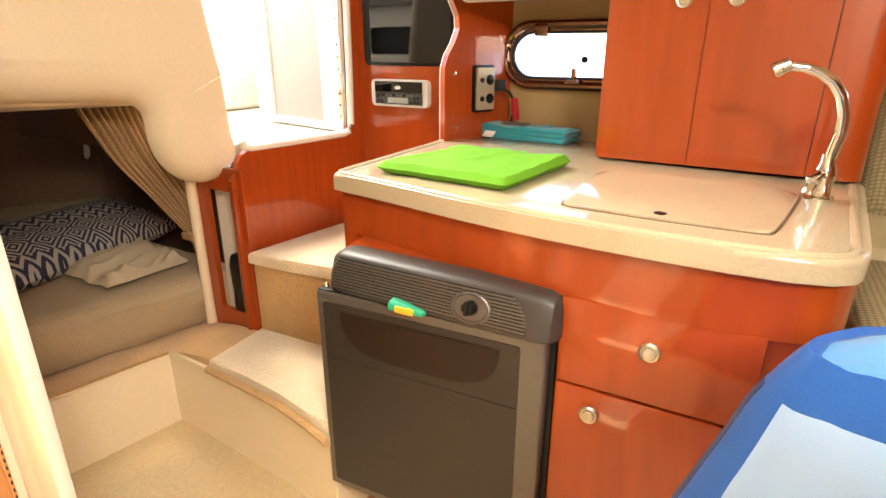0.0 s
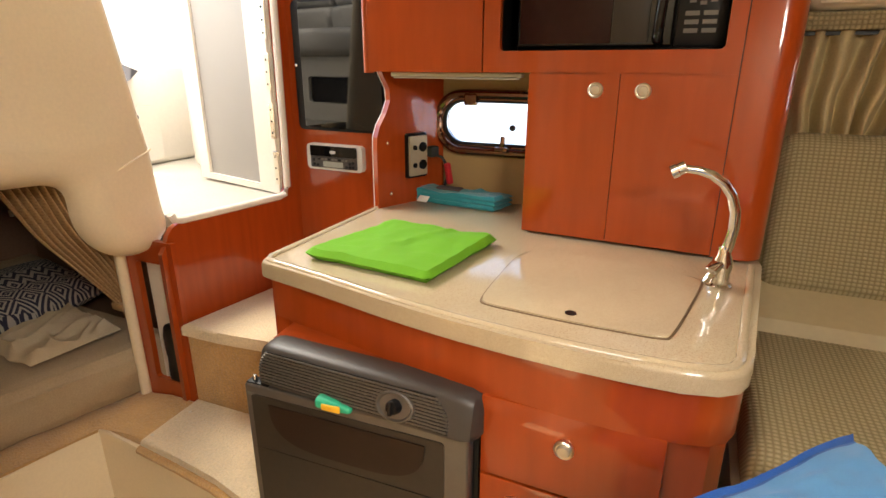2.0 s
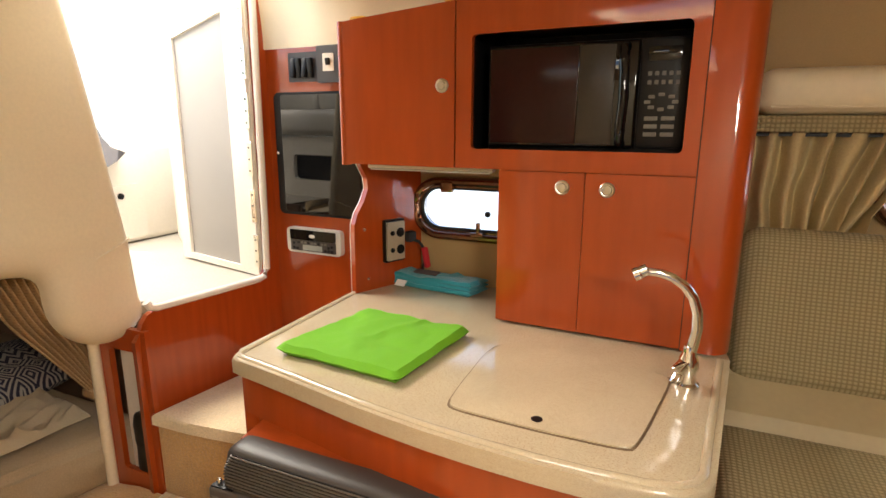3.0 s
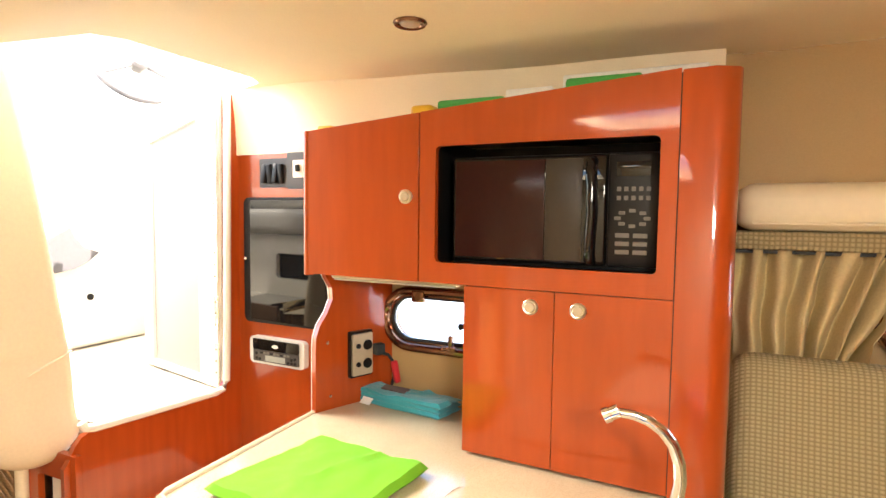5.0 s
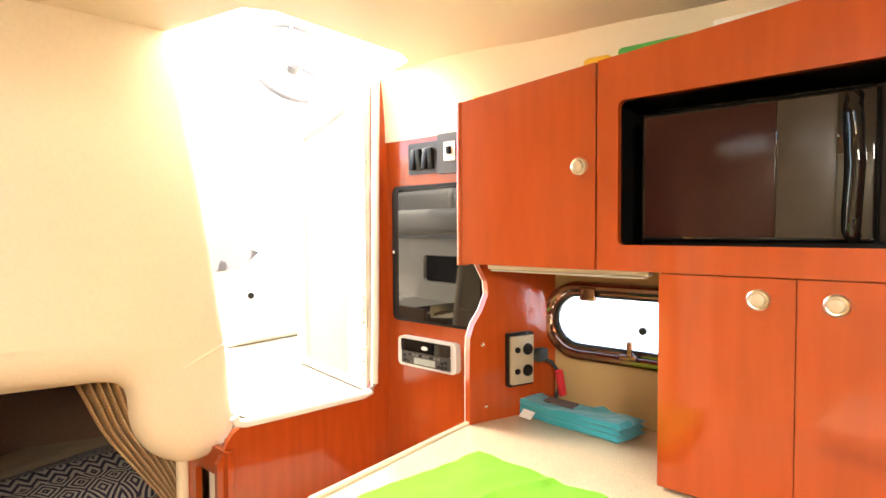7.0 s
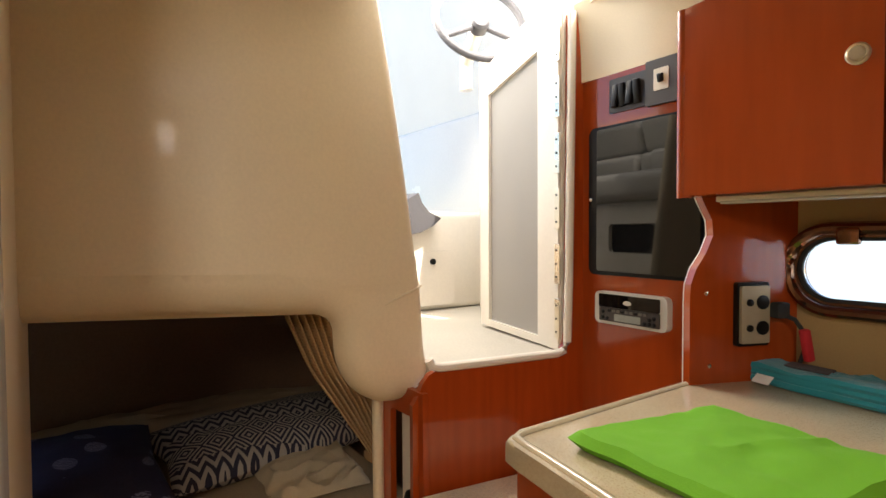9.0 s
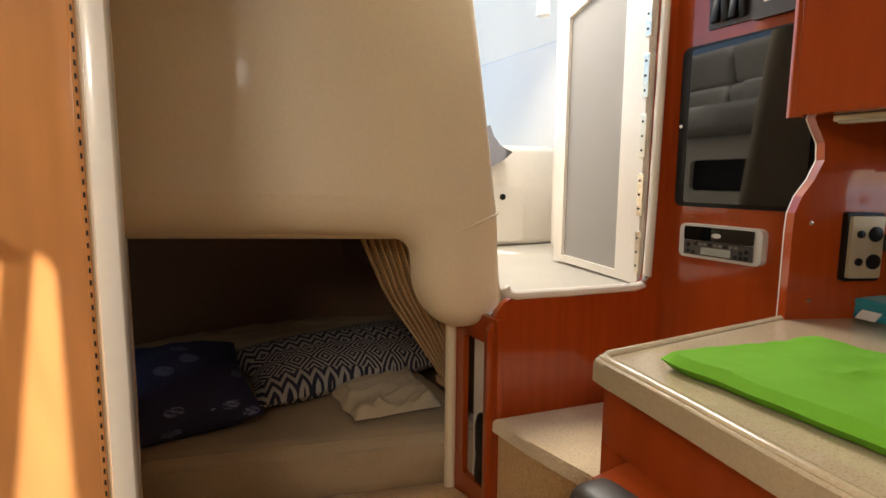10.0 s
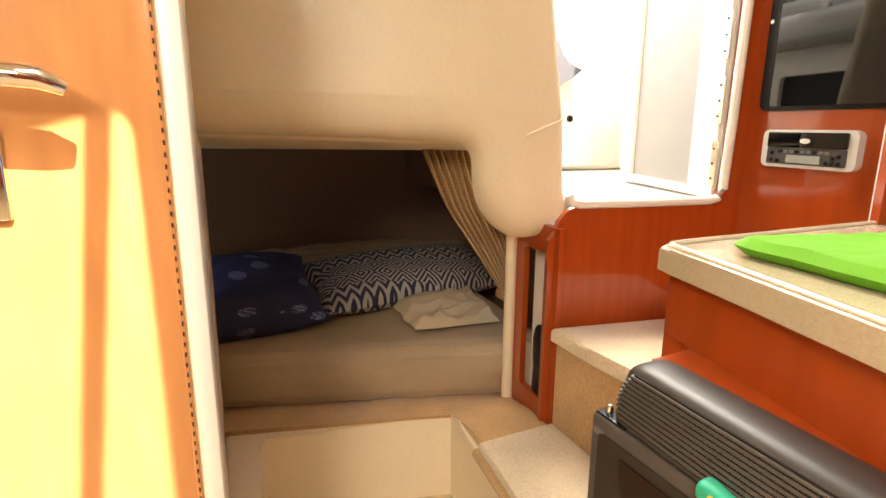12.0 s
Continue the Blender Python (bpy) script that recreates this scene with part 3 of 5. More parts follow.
# worktop
plan = front_edge + [(0.325, 1.31), (0.30, 1.655), (-0.66, 1.655), (-0.755, 1.43), (-0.79, 1.43)]
worktop = thing("worktop", (-0.2, 1.1, 0.872), "beige speckled solid-surface galley worktop with raised rim", "worktop")
bm = prism(bmesh.new(), plan, 0.876, 0.914, 0.010, 4)
part("slab", bm, STONE, worktop)
def inset(p, q, d):
    n = Vector((q[0] - p[0], q[1] - p[1]))
    n = Vector((-n.y, n.x)).normalized() * d
    return n
edge_run = [(-0.785, 1.425)] + front_edge + [(0.322, 1.30)]
bm = bmesh.new()
rim_pts = []
for i, p in enumerate(edge_run):
    a, b = edge_run[max(i - 1, 0)], edge_run[min(i + 1, len(edge_run) - 1)]
    n = inset(a, b, 0.019)
    rim_pts.append((p[0] + n.x, p[1] + n.y, 0.913))
tube(bm, rim_pts, 0.0085, 10)
for v in bm.verts:
    v.co.z = 0.913 + (v.co.z - 0.913) * 0.85
part("rim", bm, STONE, worktop)
lid_ring = [(-0.205, 0.86), (-0.185, 0.838), (-0.02, 0.828), (0.135, 0.83), (0.158, 0.842), (0.205, 1.14), (0.195, 1.165), (0.05, 1.19), (-0.11, 1.205), (-0.17, 1.198), (-0.215, 1.165)]
for _ in range(2):
    lid_ring = [tuple(a[c] * (1 - f) + b[c] * f for c in (0, 1)) for a, b in zip(lid_ring, lid_ring[1:] + lid_ring[:1]) for f in (0.2, 0.8)]
bm = prism(bmesh.new(), lid_ring, 0.9105, 0.9155)
part("lid_joint", bm, LID_SEAM, worktop, "dark joint round the sink lid", smooth=False)
cx, cy = sum(p[0] for p in lid_ring) / len(lid_ring), sum(p[1] for p in lid_ring) / len(lid_ring)
lid = part("sink_lid", prism(bmesh.new(), [(cx + (x - cx) * 0.982, cy + (y - cy) * 0.982) for x, y in lid_ring], 0.9105, 0.9185, 0.003, 2), STONE, worktop, "matching lid over the sink")
bm = lathe(bmesh.new(), [(0.011, 0.0), (0.011, 0.0006), (0.001, 0.0007)], Matrix.Translation((-0.022, 0.864, 0.9188)), 20)
part("finger_hole", bm, BLACK, lid, "dark finger hole")

# tap
tap = thing("tap", (0.231, 1.137, 0.916), "chrome swan-neck galley tap on the worktop", "tap")
mt = Matrix.Translation((0.231, 1.137, 0.914))
bm = lathe(bmesh.new(), [(0.026, 0.0), (0.026, 0.006), (0.020, 0.010), (0.018, 0.03), (0.021, 0.045), (0.019, 0.062), (0.014, 0.072), (0.013, 0.09)], mt)
part("body", bm, STEEL, tap)
bm = bmesh.new()
box(bm, -0.012, 0.012, -0.042, 0.0, -0.006, 0.010, 0.004, 2, mt @ pose(0, 0, 0.058, 28, 0, -35))
box(bm, -0.009, 0.009, -0.062, -0.03, 0.004, 0.012, 0.003, 2, mt @ pose(0, 0, 0.058, 50, 0, -35))
part("lever", bm, STEEL, tap)
spout = [(0.231, 1.137, 0.985), (0.236, 1.136, 1.01), (0.240, 1.134, 1.045), (0.237, 1.130, 1.08), (0.226, 1.124, 1.112), (0.208, 1.118, 1.136), (0.185, 1.112, 1.152), (0.16, 1.107, 1.160), (0.135, 1.103, 1.162)]
smooth_path = []
for i in range(len(spout) - 1):
    for k in range(4):
        smooth_path.append(tuple(Vector(spout[i]).lerp(Vector(spout[i + 1]), k / 4)))
smooth_path.append(spout[-1])
part("spout", tube(bmesh.new(), smooth_path, [0.0125 - 0.004 * i / len(smooth_path) for i in range(len(smooth_path))], 16), STEEL, tap)
mn = Matrix.Translation((0.125, 1.101, 1.160)) @ Vector((-0.85, -0.15, -0.45)).to_track_quat("Z", "Y").to_matrix().to_4x4()
part("nozzle", lathe(bmesh.new(), [(0.010, -0.014), (0.013, -0.012), (0.013, 0.002), (0.0145, 0.004), (0.0145, 0.016), (0.011, 0.018)], mn, 20), STEEL, tap)
part("marker", lathe(bmesh.new(), [(0.005, 0), (0.005, 0.002), (0.001, 0.0025)], Matrix.Translation((0.222, 1.117, 0.967)) @ pose(0, 0, 0, 90, 0, -20), 12), BLACK, tap, "dark temperature dot")

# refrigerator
RECESS_SHADE = material("recess_shade_brown", (0.018, 0.008, 0.005), 0.35, spec=0.3)
fridge = thing("refrigerator", (-0.43, 0.8, 0.12), "dark grey built-in refrigerator with its door ajar", "refrigerator")
part("cabinet", box(bmesh.new(), -0.655, -0.158, 0.764, 1.25, 0.16, 0.70, 0.004), BLACK, fridge, "black cabinet edge")
bm = bmesh.new()
prof = [(0.785, 0.692), (0.708, 0.692), (0.701, 0.697), (0.7005, 0.705), (0.712, 0.742), (0.719, 0.762), (0.723, 0.769), (0.730, 0.774), (0.742, 0.777), (0.770, 0.778), (0.785, 0.776)]
def cap_profile(x, grow):
    return [bm.verts.new((x, 0.768 + (y - 0.768) * grow, 0.692 + (z - 0.692) * (0.45 + 0.55 * grow))) for y, z in prof]
cuts = [(-0.672, 0.30), (-0.669, 0.55), (-0.662, 0.78), (-0.652, 0.92), (-0.638, 0.985), (-0.622, 1.0), (-0.19, 1.0), (-0.172, 0.985), (-0.158, 0.88), (-0.149, 0.62), (-0.146, 0.35)]
rings = [cap_profile(x, g) for x, g in cuts]
for a, b in zip(rings, rings[1:]):
    for k in range(len(a)):
        bm.faces.new((a[k], a[(k + 1) % len(a)], b[(k + 1) % len(a)], b[k]))
bm.faces.new(rings[0])
bm.faces.new(rings[-1])
hood = part("control_panel", bm, GREY, fridge, "grey ribbed ventilation panel")
bm = slab(bmesh.new(), [(-0.648 + 0.03 * abs(k / 8 - 0.45) ** 1.5, -0.033 + 0.066 * k / 8) for k in range(9)] + [(-0.196 - 0.03 * (k / 8) - 0.02 * abs(k / 8 - 0.4) ** 2, -0.033 + 0.066 * k / 8) for k in range(8, -1, -1)], Matrix.Translation((0, 0.7085, 0.736)) @ pose(0, 0, 0, 71.5), 0.003)
part("grille_recess", bm, BLACK, hood, "black slotted recess", smooth=False)
for i in range(10):
    z = 0.708 + i * 0.0061
    y = 0.7015 + (z - 0.708) * 0.325
    bow = 0.010 * ((i - 4.5) / 4.5) ** 2
    bm = box(bmesh.new(), -0.652 + bow, -0.190 - bow - 0.003 * i, y - 0.004, y + 0.004, z - 0.0021, z + 0.0021, 0.001, 1)
    part("slat", bm, GREY_FRAME, hood, smooth=False)
mk = Matrix.Translation((-0.312, 0.7065, 0.731)) @ Vector((0, -0.95, 0.31)).to_track_quat("Z", "Y").to_matrix().to_4x4()
bm = lathe(bmesh.new(), [(0.030, -0.004), (0.030, 0.006), (0.027, 0.008), (0.024, 0.003), (0.0, 0.001)], mk)
for v in bm.verts:
    v.co.x = -0.312 + (v.co.x + 0.312) * 1.4
plate = part("dial_plate", bm, GREY_FRAME, hood, "oval dial surround")
bm = lathe(bmesh.new(), [(0.015, 0.0), (0.014, 0.016), (0.011, 0.020), (0.0, 0.0205)], mk)
box(bm, -0.0035, 0.0035, -0.014, 0.014, 0.016, 0.026, 0.002, 2, mk)
part("dial", bm, BLACK, plate, "black thermostat dial")
# door, standing a little open at its latch side
md = Matrix.Translation((-0.165, 0.742, 0.0)) @ pose(0, 0, 0, 0, 0, 3.0) @ Matrix.Translation((0.165, -0.742, 0.0))
def door_part(name, mat, x0, x1, y0, y1, z0, z1, r, parent, label=""):
    return part(name, box(bmesh.new(), x0, x1, y0, y1, z0, z1, r, 3, md), mat, parent, label)
leaf = door_part("door", GREY_FRAME, -0.692, -0.166, 0.722, 0.758, 0.155, 0.690, 0.007, fridge, "dark grey metallic door frame")
bm = slab(bmesh.new(), rounded(-0.672, -0.215, 0.178, 0.668, 0.008), md @ Matrix(((1, 0, 0, 0), (0, 0, -1, 0.7195), (0, 1, 0, 0), (0, 0, 0, 1))), 0.004)
panel = part("front_panel", bm, SMOKED, leaf, "smoked brown-black front panel", smooth=False)
# moulded hand recess, an arched band: a flat plate with the shade in its dark colour
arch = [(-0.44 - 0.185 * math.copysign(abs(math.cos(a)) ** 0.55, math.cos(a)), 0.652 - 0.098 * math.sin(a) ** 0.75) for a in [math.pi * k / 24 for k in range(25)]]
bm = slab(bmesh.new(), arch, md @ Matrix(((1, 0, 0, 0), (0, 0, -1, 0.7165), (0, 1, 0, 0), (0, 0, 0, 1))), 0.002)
part("hand_recess_shade", bm, RECESS_SHADE, panel, "arched dark plate standing in for the shaded hand recess", smooth=False)
for z in (0.528,):
    bm = box(bmesh.new(), -0.671, -0.216, 0.7175, 0.7205, z, z + 0.003, 0, 2, md)
    part("joint", bm, SMOKED, panel, smooth=False)
bm = lathe(bmesh.new(), [(0.005, 0), (0.005, 0.016), (0.003, 0.018)], md @ Matrix.Translation((-0.672, 0.738, 0.688)), 12)
part("hinge_pin", bm, STEEL, leaf, "steel hinge pin")
door_part("hinge_plate", BLACK, -0.688, -0.63, 0.727, 0.75, 0.688, 0.6925, 0.001, leaf)
door_part("badge", LEGEND, -0.683, -0.662, 0.7208, 0.7225, 0.662, 0.672, 0, leaf, "small silver badge")

wedge = thing("door_wedge", (-0.445, 0.73, 0.69), "green and yellow rubber wedge on the refrigerator door", "door wedge")
mw = md @ pose(-0.448, 0.711, 0.7005, 0, 6, 8)
bm = box(bmesh.new(), -0.042, 0.038, -0.014, 0.014, -0.010, 0.014, 0.008, 3, mw)
for v in bm.verts:
    q = mw.inverted() @ v.co
    q.z *= 1.0 - 0.5 * max(q.x, 0) / 0.04
    v.co = mw @ q
part("grip", bm, MINT, wedge)
bm = box(bmesh.new(), -0.026, 0.016, -0.0165, -0.005, -0.0075, 0.008, 0.004, 2, mw)
part("inlay", bm, YELLOW, wedge, "yellow inlay")

# wall units
def top_z(x, y=0):
    return 1.737 + 0.072 * (x + 0.773) if x < 0.22 else 1.808 + 0.02 * (0.22 - x)
def unit(name, label, x0, x1, z0, z1, depth=0.30):
    ob = thing(name, ((x0 + x1) / 2, face(x0) + 0.1, z0), label, "cabinet")
    bm = prism(bmesh.new(), [(x0, face(x0) + 0.016), (x1, face(x1) + 0.016), (x1, 1.655), (x0, 1.655)], z0, z1 if callable(z1) else z1)
    part("body", bm, CHERRY, ob, smooth=False)
    return ob
def front_board(name, parent, x0, x1, z0, z1, gap=0.0007, lift=0.0, r=0.001):
    """A flush front whose upper edge may slope."""
    bm = bmesh.new()
    hi = z1 if callable(z1) else (lambda x, y: z1)
    prism(bm, [(x0 + gap, face(x0 + gap) - lift), (x1 - gap, face(x1 - gap) - lift), (x1 - gap, face(x1) + 0.015), (x0 + gap, face(x0) + 0.015)], z0 + gap, lambda x, y: hi(x, y) - gap)
    bmesh.ops.bevel(bm, geom=[e for e in bm.edges], offset=r, segments=2, affect="EDGES")
    return part(name, bm, CHERRY, parent)

hang = unit("wall_cabinet", "varnished cherry wall cabinet hung over the worktop", -0.765, -0.392, 1.335, top_z)
d = front_board("door", hang, -0.752, -0.392, 1.335, top_z)
knob((-0.428, face(-0.428), 1.553), (0, -1, 0), d)
bm = tube(bmesh.new(), [(-0.757, face(-0.757) + 0.013, 1.332), (-0.757, face(-0.757) + 0.013, 1.738)], 0.0155, 16)
part("edge_moulding", bm, CHERRY, hang, "rounded glossy corner moulding")
bm = box(bmesh.new(), -0.70, -0.30, 1.40, 1.43, 1.322, 1.334, 0.003)
lampbar = thing("strip_light", (-0.5, 1.415, 1.322), "slim cream strip light under the wall cabinet", "lamp")
part("housing", bm, IVORY, lampbar)
part("diffuser", box(bmesh.new(), -0.69, -0.31, 1.398, 1.428, 1.317, 1.323, 0.002), LENS, lampbar, "frosted diffuser")

tall = thing("microwave_cabinet", (0.0, 1.45, 0.918), "tall varnished cherry cabinet housing the microwave", "cabinet")
bm = prism(bmesh.new(), [(-0.262, face(-0.26) + 0.016), (0.215, face(0.215) + 0.016), (0.215, 1.655), (-0.262, 1.655)], 0.9195, 1.34)
part("body", bm, CHERRY, tall, smooth=False)
# fascia round the microwave
mfa = frame_on((-0.39, face(-0.39)), (0.213, face(0.213)))
LF = math.hypot(0.603, face(0.213) - face(-0.39))
bm = slab(bmesh.new(), [(0.0015, 1.3365), (LF - 0.001, 1.3385), (LF - 0.001, top_z(0.213)), (0.0015, top_z(-0.39))], mfa, 0.016, [rounded(0.046, 0.568, 1.389, 1.677, 0.012)])
part("fascia", bm, CHERRY, tall, smooth=False)
y0, y1 = face(-0.1) + 0.016, 1.655
for dims in ((-0.39, 0.213, y0 + 0.005, y1, 1.36, 1.385), (-0.39, -0.347, y0 + 0.008, y1, 1.385, 1.70), (0.183, 0.213, y0, y1, 1.385, 1.70), (-0.39, 0.213, y0 + 0.008, y1, 1.70, 1.72), (-0.347, 0.183, 1.63, 1.65, 1.385, 1.70)):
    part("niche_panel", box(bmesh.new(), *dims), BLACK, tall, "dark panel lining the microwave niche", smooth=False)
for x0, x1, kx in ((-0.262, -0.036, -0.091), (-0.036, 0.213, 0.019)):
    d = front_board("door", tall, x0, x1, 0.921, lambda x, y: 1.335 + 0.004 * (x + 0.26))
    knob((kx, face(kx), 1.298), (0, -1, 0), d)
# rounded end column
arc = [(0.2145, face(0.2145))] + [(0.275 + 0.05 * math.sin(radians(a)), face(0.275) + 0.055 - 0.055 * math.cos(radians(a))) for a in range(0, 91, 10)] + [(0.328, 1.5), (0.328, 1.66), (0.2145, 1.66)]
bm = prism(bmesh.new(), arc, 0.9195, 1.806, 0.004, 2)
column = tagged(obj("corner_column", bm, CHERRY, True), "glossy cherry corner column with a rounded edge", "cabinet")
part("joint", box(bmesh.new(), 0.2125, 0.215, face(0.213) + 0.0015, face(0.213) + 0.01, 0.921, 1.80), SEAM, column, smooth=False)

# microwave
oven = thing("microwave_oven", (-0.08, 1.5, 1.385), "black built-in microwave oven with a curved chrome-edged handle", "microwave")
part("body", box(bmesh.new(), -0.312, 0.178, 1.39, 1.62, 1.386, 1.652, 0.004), BLACK, oven)
dr = part("door", box(bmesh.new(), -0.308, 0.065, 1.372, 1.392, 1.396, 1.648, 0.006, 3), BLACK_GLASS, oven, "glossy black door")
part("window", box(bmesh.new(), -0.30, -0.075, 1.3705, 1.374, 1.405, 1.640, 0.001), BROWN_GLASS, dr, "dark red-brown window")
part("trim_band", box(bmesh.new(), -0.073, 0.012, 1.3705, 1.374, 1.405, 1.640, 0.001), SMOKED, dr, "grey-brown panel beside the window")
path = [(0.035, 1.372, 1.632), (0.034, 1.350, 1.628), (0.036, 1.338, 1.60), (0.04, 1.334, 1.52), (0.036, 1.338, 1.44), (0.034, 1.350, 1.412), (0.035, 1.372, 1.408)]
pp = [tuple(Vector(path[i]).lerp(Vector(path[i + 1]), k / 3)) for i in range(len(path) - 1) for k in range(3)] + [path[-1]]
part("handle", tube(bmesh.new(), pp, 0.012, 12), BLACK_GLASS, dr, "glossy black bow handle")
cp = part("control_panel", box(bmesh.new(), 0.068, 0.176, 1.376, 1.394, 1.396, 1.648, 0.004, 2), BLACK, oven, "black keypad panel")
part("display", box(bmesh.new(), 0.085, 0.158, 1.3745, 1.377, 1.598, 1.630, 0.001), BLACK_GLASS, cp, "dark display window")
for r in range(2):
    for c in range(5):
        x, z = 0.087 + c * 0.0155, 1.565 - r * 0.02
        part("key", box(bmesh.new(), x, x + 0.009, 1.3742, 1.3775, z, z + 0.010, 0.001, 1), LEGEND, cp, smooth=False)
for c in range(8):
    a = radians(c * 45)
    x, z = 0.121 + 0.031 * math.cos(a), 1.505 + 0.017 * math.sin(a)
    part("key", box(bmesh.new(), x - 0.007, x + 0.007, 1.3742, 1.3775, z - 0.004, z + 0.004, 0.001, 1), LEGEND, cp, smooth=False)
for r in range(3):
    for c in range(2):
        x, z = 0.086 + c * 0.038, 1.462 - r * 0.0185
        part("key", box(bmesh.new(), x, x + 0.030, 1.3742, 1.3775, z, z + 0.010, 0.001, 1), LEGEND, cp, smooth=False)

# ---- instrument wall ----
def on_tv(u, v, w=0.0):
    return mtv @ Matrix.Translation((u, v, w))
tv = thing("wall_display", (-0.98, 1.5, 1.13), "glossy black glass door of the wall display recess", "display")
bm = slab(bmesh.new(), rounded(0.043, 0.41, 1.137, 1.557, 0.022), on_tv(0, 0, 0.010), 0.011)
part("frame", bm, BLACK, tv, "black frame", smooth=False)
bm = slab(bmesh.new(), [(u - 0.24, v) for u, v in rounded(0.075, 0.405, 1.148, 1.548, 0.008)], on_tv(0.24, 0, 0.0225) @ pose(0, 0, 0, 0, -3, 0), 0.004)
part("glass", bm, BLACK_GLASS, tv, "reflecting black glass", smooth=False)
part("latch", lathe(bmesh.new(), [(0.006, 0), (0.006, 0.004), (0.002, 0.007)], on_tv(0.052, 1.352, 0.010), 12), STEEL, tv, "small steel latch")
radio = thing("marine_radio", (-1.0, 1.5, 1.0), "silver and black marine stereo in a splash housing", "stereo")
bm = slab(bmesh.new(), rounded(0.078, 0.312, 1.002, 1.092, 0.016), on_tv(0, 0, 0.022), 0.023)
part("housing", bm, SILVER, radio, "silver surround", smooth=False)
bm = slab(bmesh.new(), rounded(0.096, 0.292, 1.050, 1.086, 0.004), on_tv(0, 0, 0.027), 0.006)
fl = part("flap", bm, BLACK_GLASS, radio, "black tilting cover", smooth=False)
bm = slab(bmesh.new(), [(0.194 + 0.013 * math.cos(radians(a)), 1.066 + 0.006 * math.sin(radians(a))) for a in range(0, 360, 20)], on_tv(0, 0, 0.0285), 0.002)
part("badge", bm, SILVER, fl, "oval silver badge", smooth=False)
bm = slab(bmesh.new(), rounded(0.096, 0.292, 1.010, 1.049, 0.003), on_tv(0, 0, 0.025), 0.004)
fp = part("faceplate", bm, GREY, radio, "grey button panel", smooth=False)
part("screen", slab(bmesh.new(), rounded(0.150, 0.235, 1.014, 1.033, 0.002), on_tv(0, 0, 0.0265), 0.002), LCD, fp, "grey liquid crystal screen", smooth=False)
for i in range(9):
    part("key", slab(bmesh.new(), rounded(0.128 + i * 0.0145, 0.138 + i * 0.0145, 1.037, 1.044, 0.001, 2), on_tv(0, 0, 0.0275), 0.003), LEGEND if i % 3 else BLACK, fp, smooth=False)
for u, v in ((0.110, 1.020), (0.110, 1.036), (0.125, 1.018), (0.248, 1.018), (0.262, 1.018), (0.276, 1.018), (0.276, 1.034), (0.262, 1.030)):
    part("key", lathe(bmesh.new(), [(0.0055, -0.002), (0.0055, 0.002), (0.0035, 0.003)], on_tv(u, v, 0.025), 10), BLACK, fp)

sw = thing("switch_panel", (-1.02, 1.5, 1.6), "grey panel of four rocker switches", "switch panel")
part("plate", slab(bmesh.new(), rounded(0.112, 0.232, 1.590, 1.684, 0.004), on_tv(0, 0, 0.005), 0.006), GREY, sw, smooth=False)
for i in range(4):
    bm = box(bmesh.new(), -0.010, 0.010, -0.032, 0.032, -0.004, 0.010, 0.004, 2, on_tv(0.136 + i * 0.024, 1.634, 0.006) @ pose(0, 0, 0, 8 if i % 2 else -8))
    part("rocker", bm, BLACK, sw, "black rocker switch")
br = thing("breaker_panel", (-0.9, 1.5, 1.58), "grey breaker panel with a white rocker", "switch panel")
part("plate", slab(bmesh.new(), rounded(0.236, 0.345, 1.585, 1.70, 0.004), on_tv(0, 0, 0.012), 0.013), GREY, br, smooth=False)
part("switch_plate", slab(bmesh.new(), rounded(0.262, 0.305, 1.620, 1.675, 0.003), on_tv(0, 0, 0.014), 0.003), IVORY, br, "white switch plate", smooth=False)
part("rocker", box(bmesh.new(), -0.008, 0.008, -0.011, 0.011, -0.002, 0.008, 0.003, 2, on_tv(0.284, 1.65, 0.014) @ pose(0, 0, 0, 10)), BLACK, br)

# socket on the scroll panel
sock = thing("power_outlet", (-0.70, 1.53, 1.0), "double power outlet with a beige plate in a black box", "power outlet")
def on_s(u, v, w=0.0):
    return ms @ Matrix.Translation((u, v, w))
part("box", slab(bmesh.new(), rounded(0.112, 0.197, 0.998, 1.143, 0.006), on_s(0, 0, 0.012), 0.013), BLACK, sock, "black backing box", smooth=False)
pl = part("plate", slab(bmesh.new(), rounded(0.118, 0.192, 1.005, 1.135, 0.004), on_s(0, 0, 0.020), 0.009), CHAMPAGNE_PLATE, sock, "beige metal plate", smooth=False)
for v in (1.04, 1.098):
    part("outlet", lathe(bmesh.new(), [(0.016, -0.002), (0.016, 0.003), (0.013, 0.004), (0.0, 0.003)], on_s(0.172, v, 0.020), 18), BLACK, pl, "black socket")
    part("switch", lathe(bmesh.new(), [(0.008, -0.002), (0.008, 0.004), (0.0, 0.006)], on_s(0.138, v, 0.020), 14), BLACK, pl)
for u, v in ((0.05, 0.955), (0.06, 1.35), (0.04, 1.12)):
    structure("trim_screw_cap", lathe(bmesh.new(), [(0.005, 0), (0.005, 0.002), (0.002, 0.003)], on_s(u, v, 0.0), 12), BRUSHED, "small metal screw cap", True)
lead = thing("power_lead", (-0.66, 1.56, 0.93), "black plug and lead hanging by the outlet", "cable")
pts = [on_s(0.20, 1.075, 0.03), on_s(0.235, 1.06, 0.045), on_s(0.255, 1.03, 0.05), on_s(0.262, 0.99, 0.045), on_s(0.25, 0.95, 0.04), on_s(0.255, 0.925, 0.05)]
pts = [p.translation for p in pts]
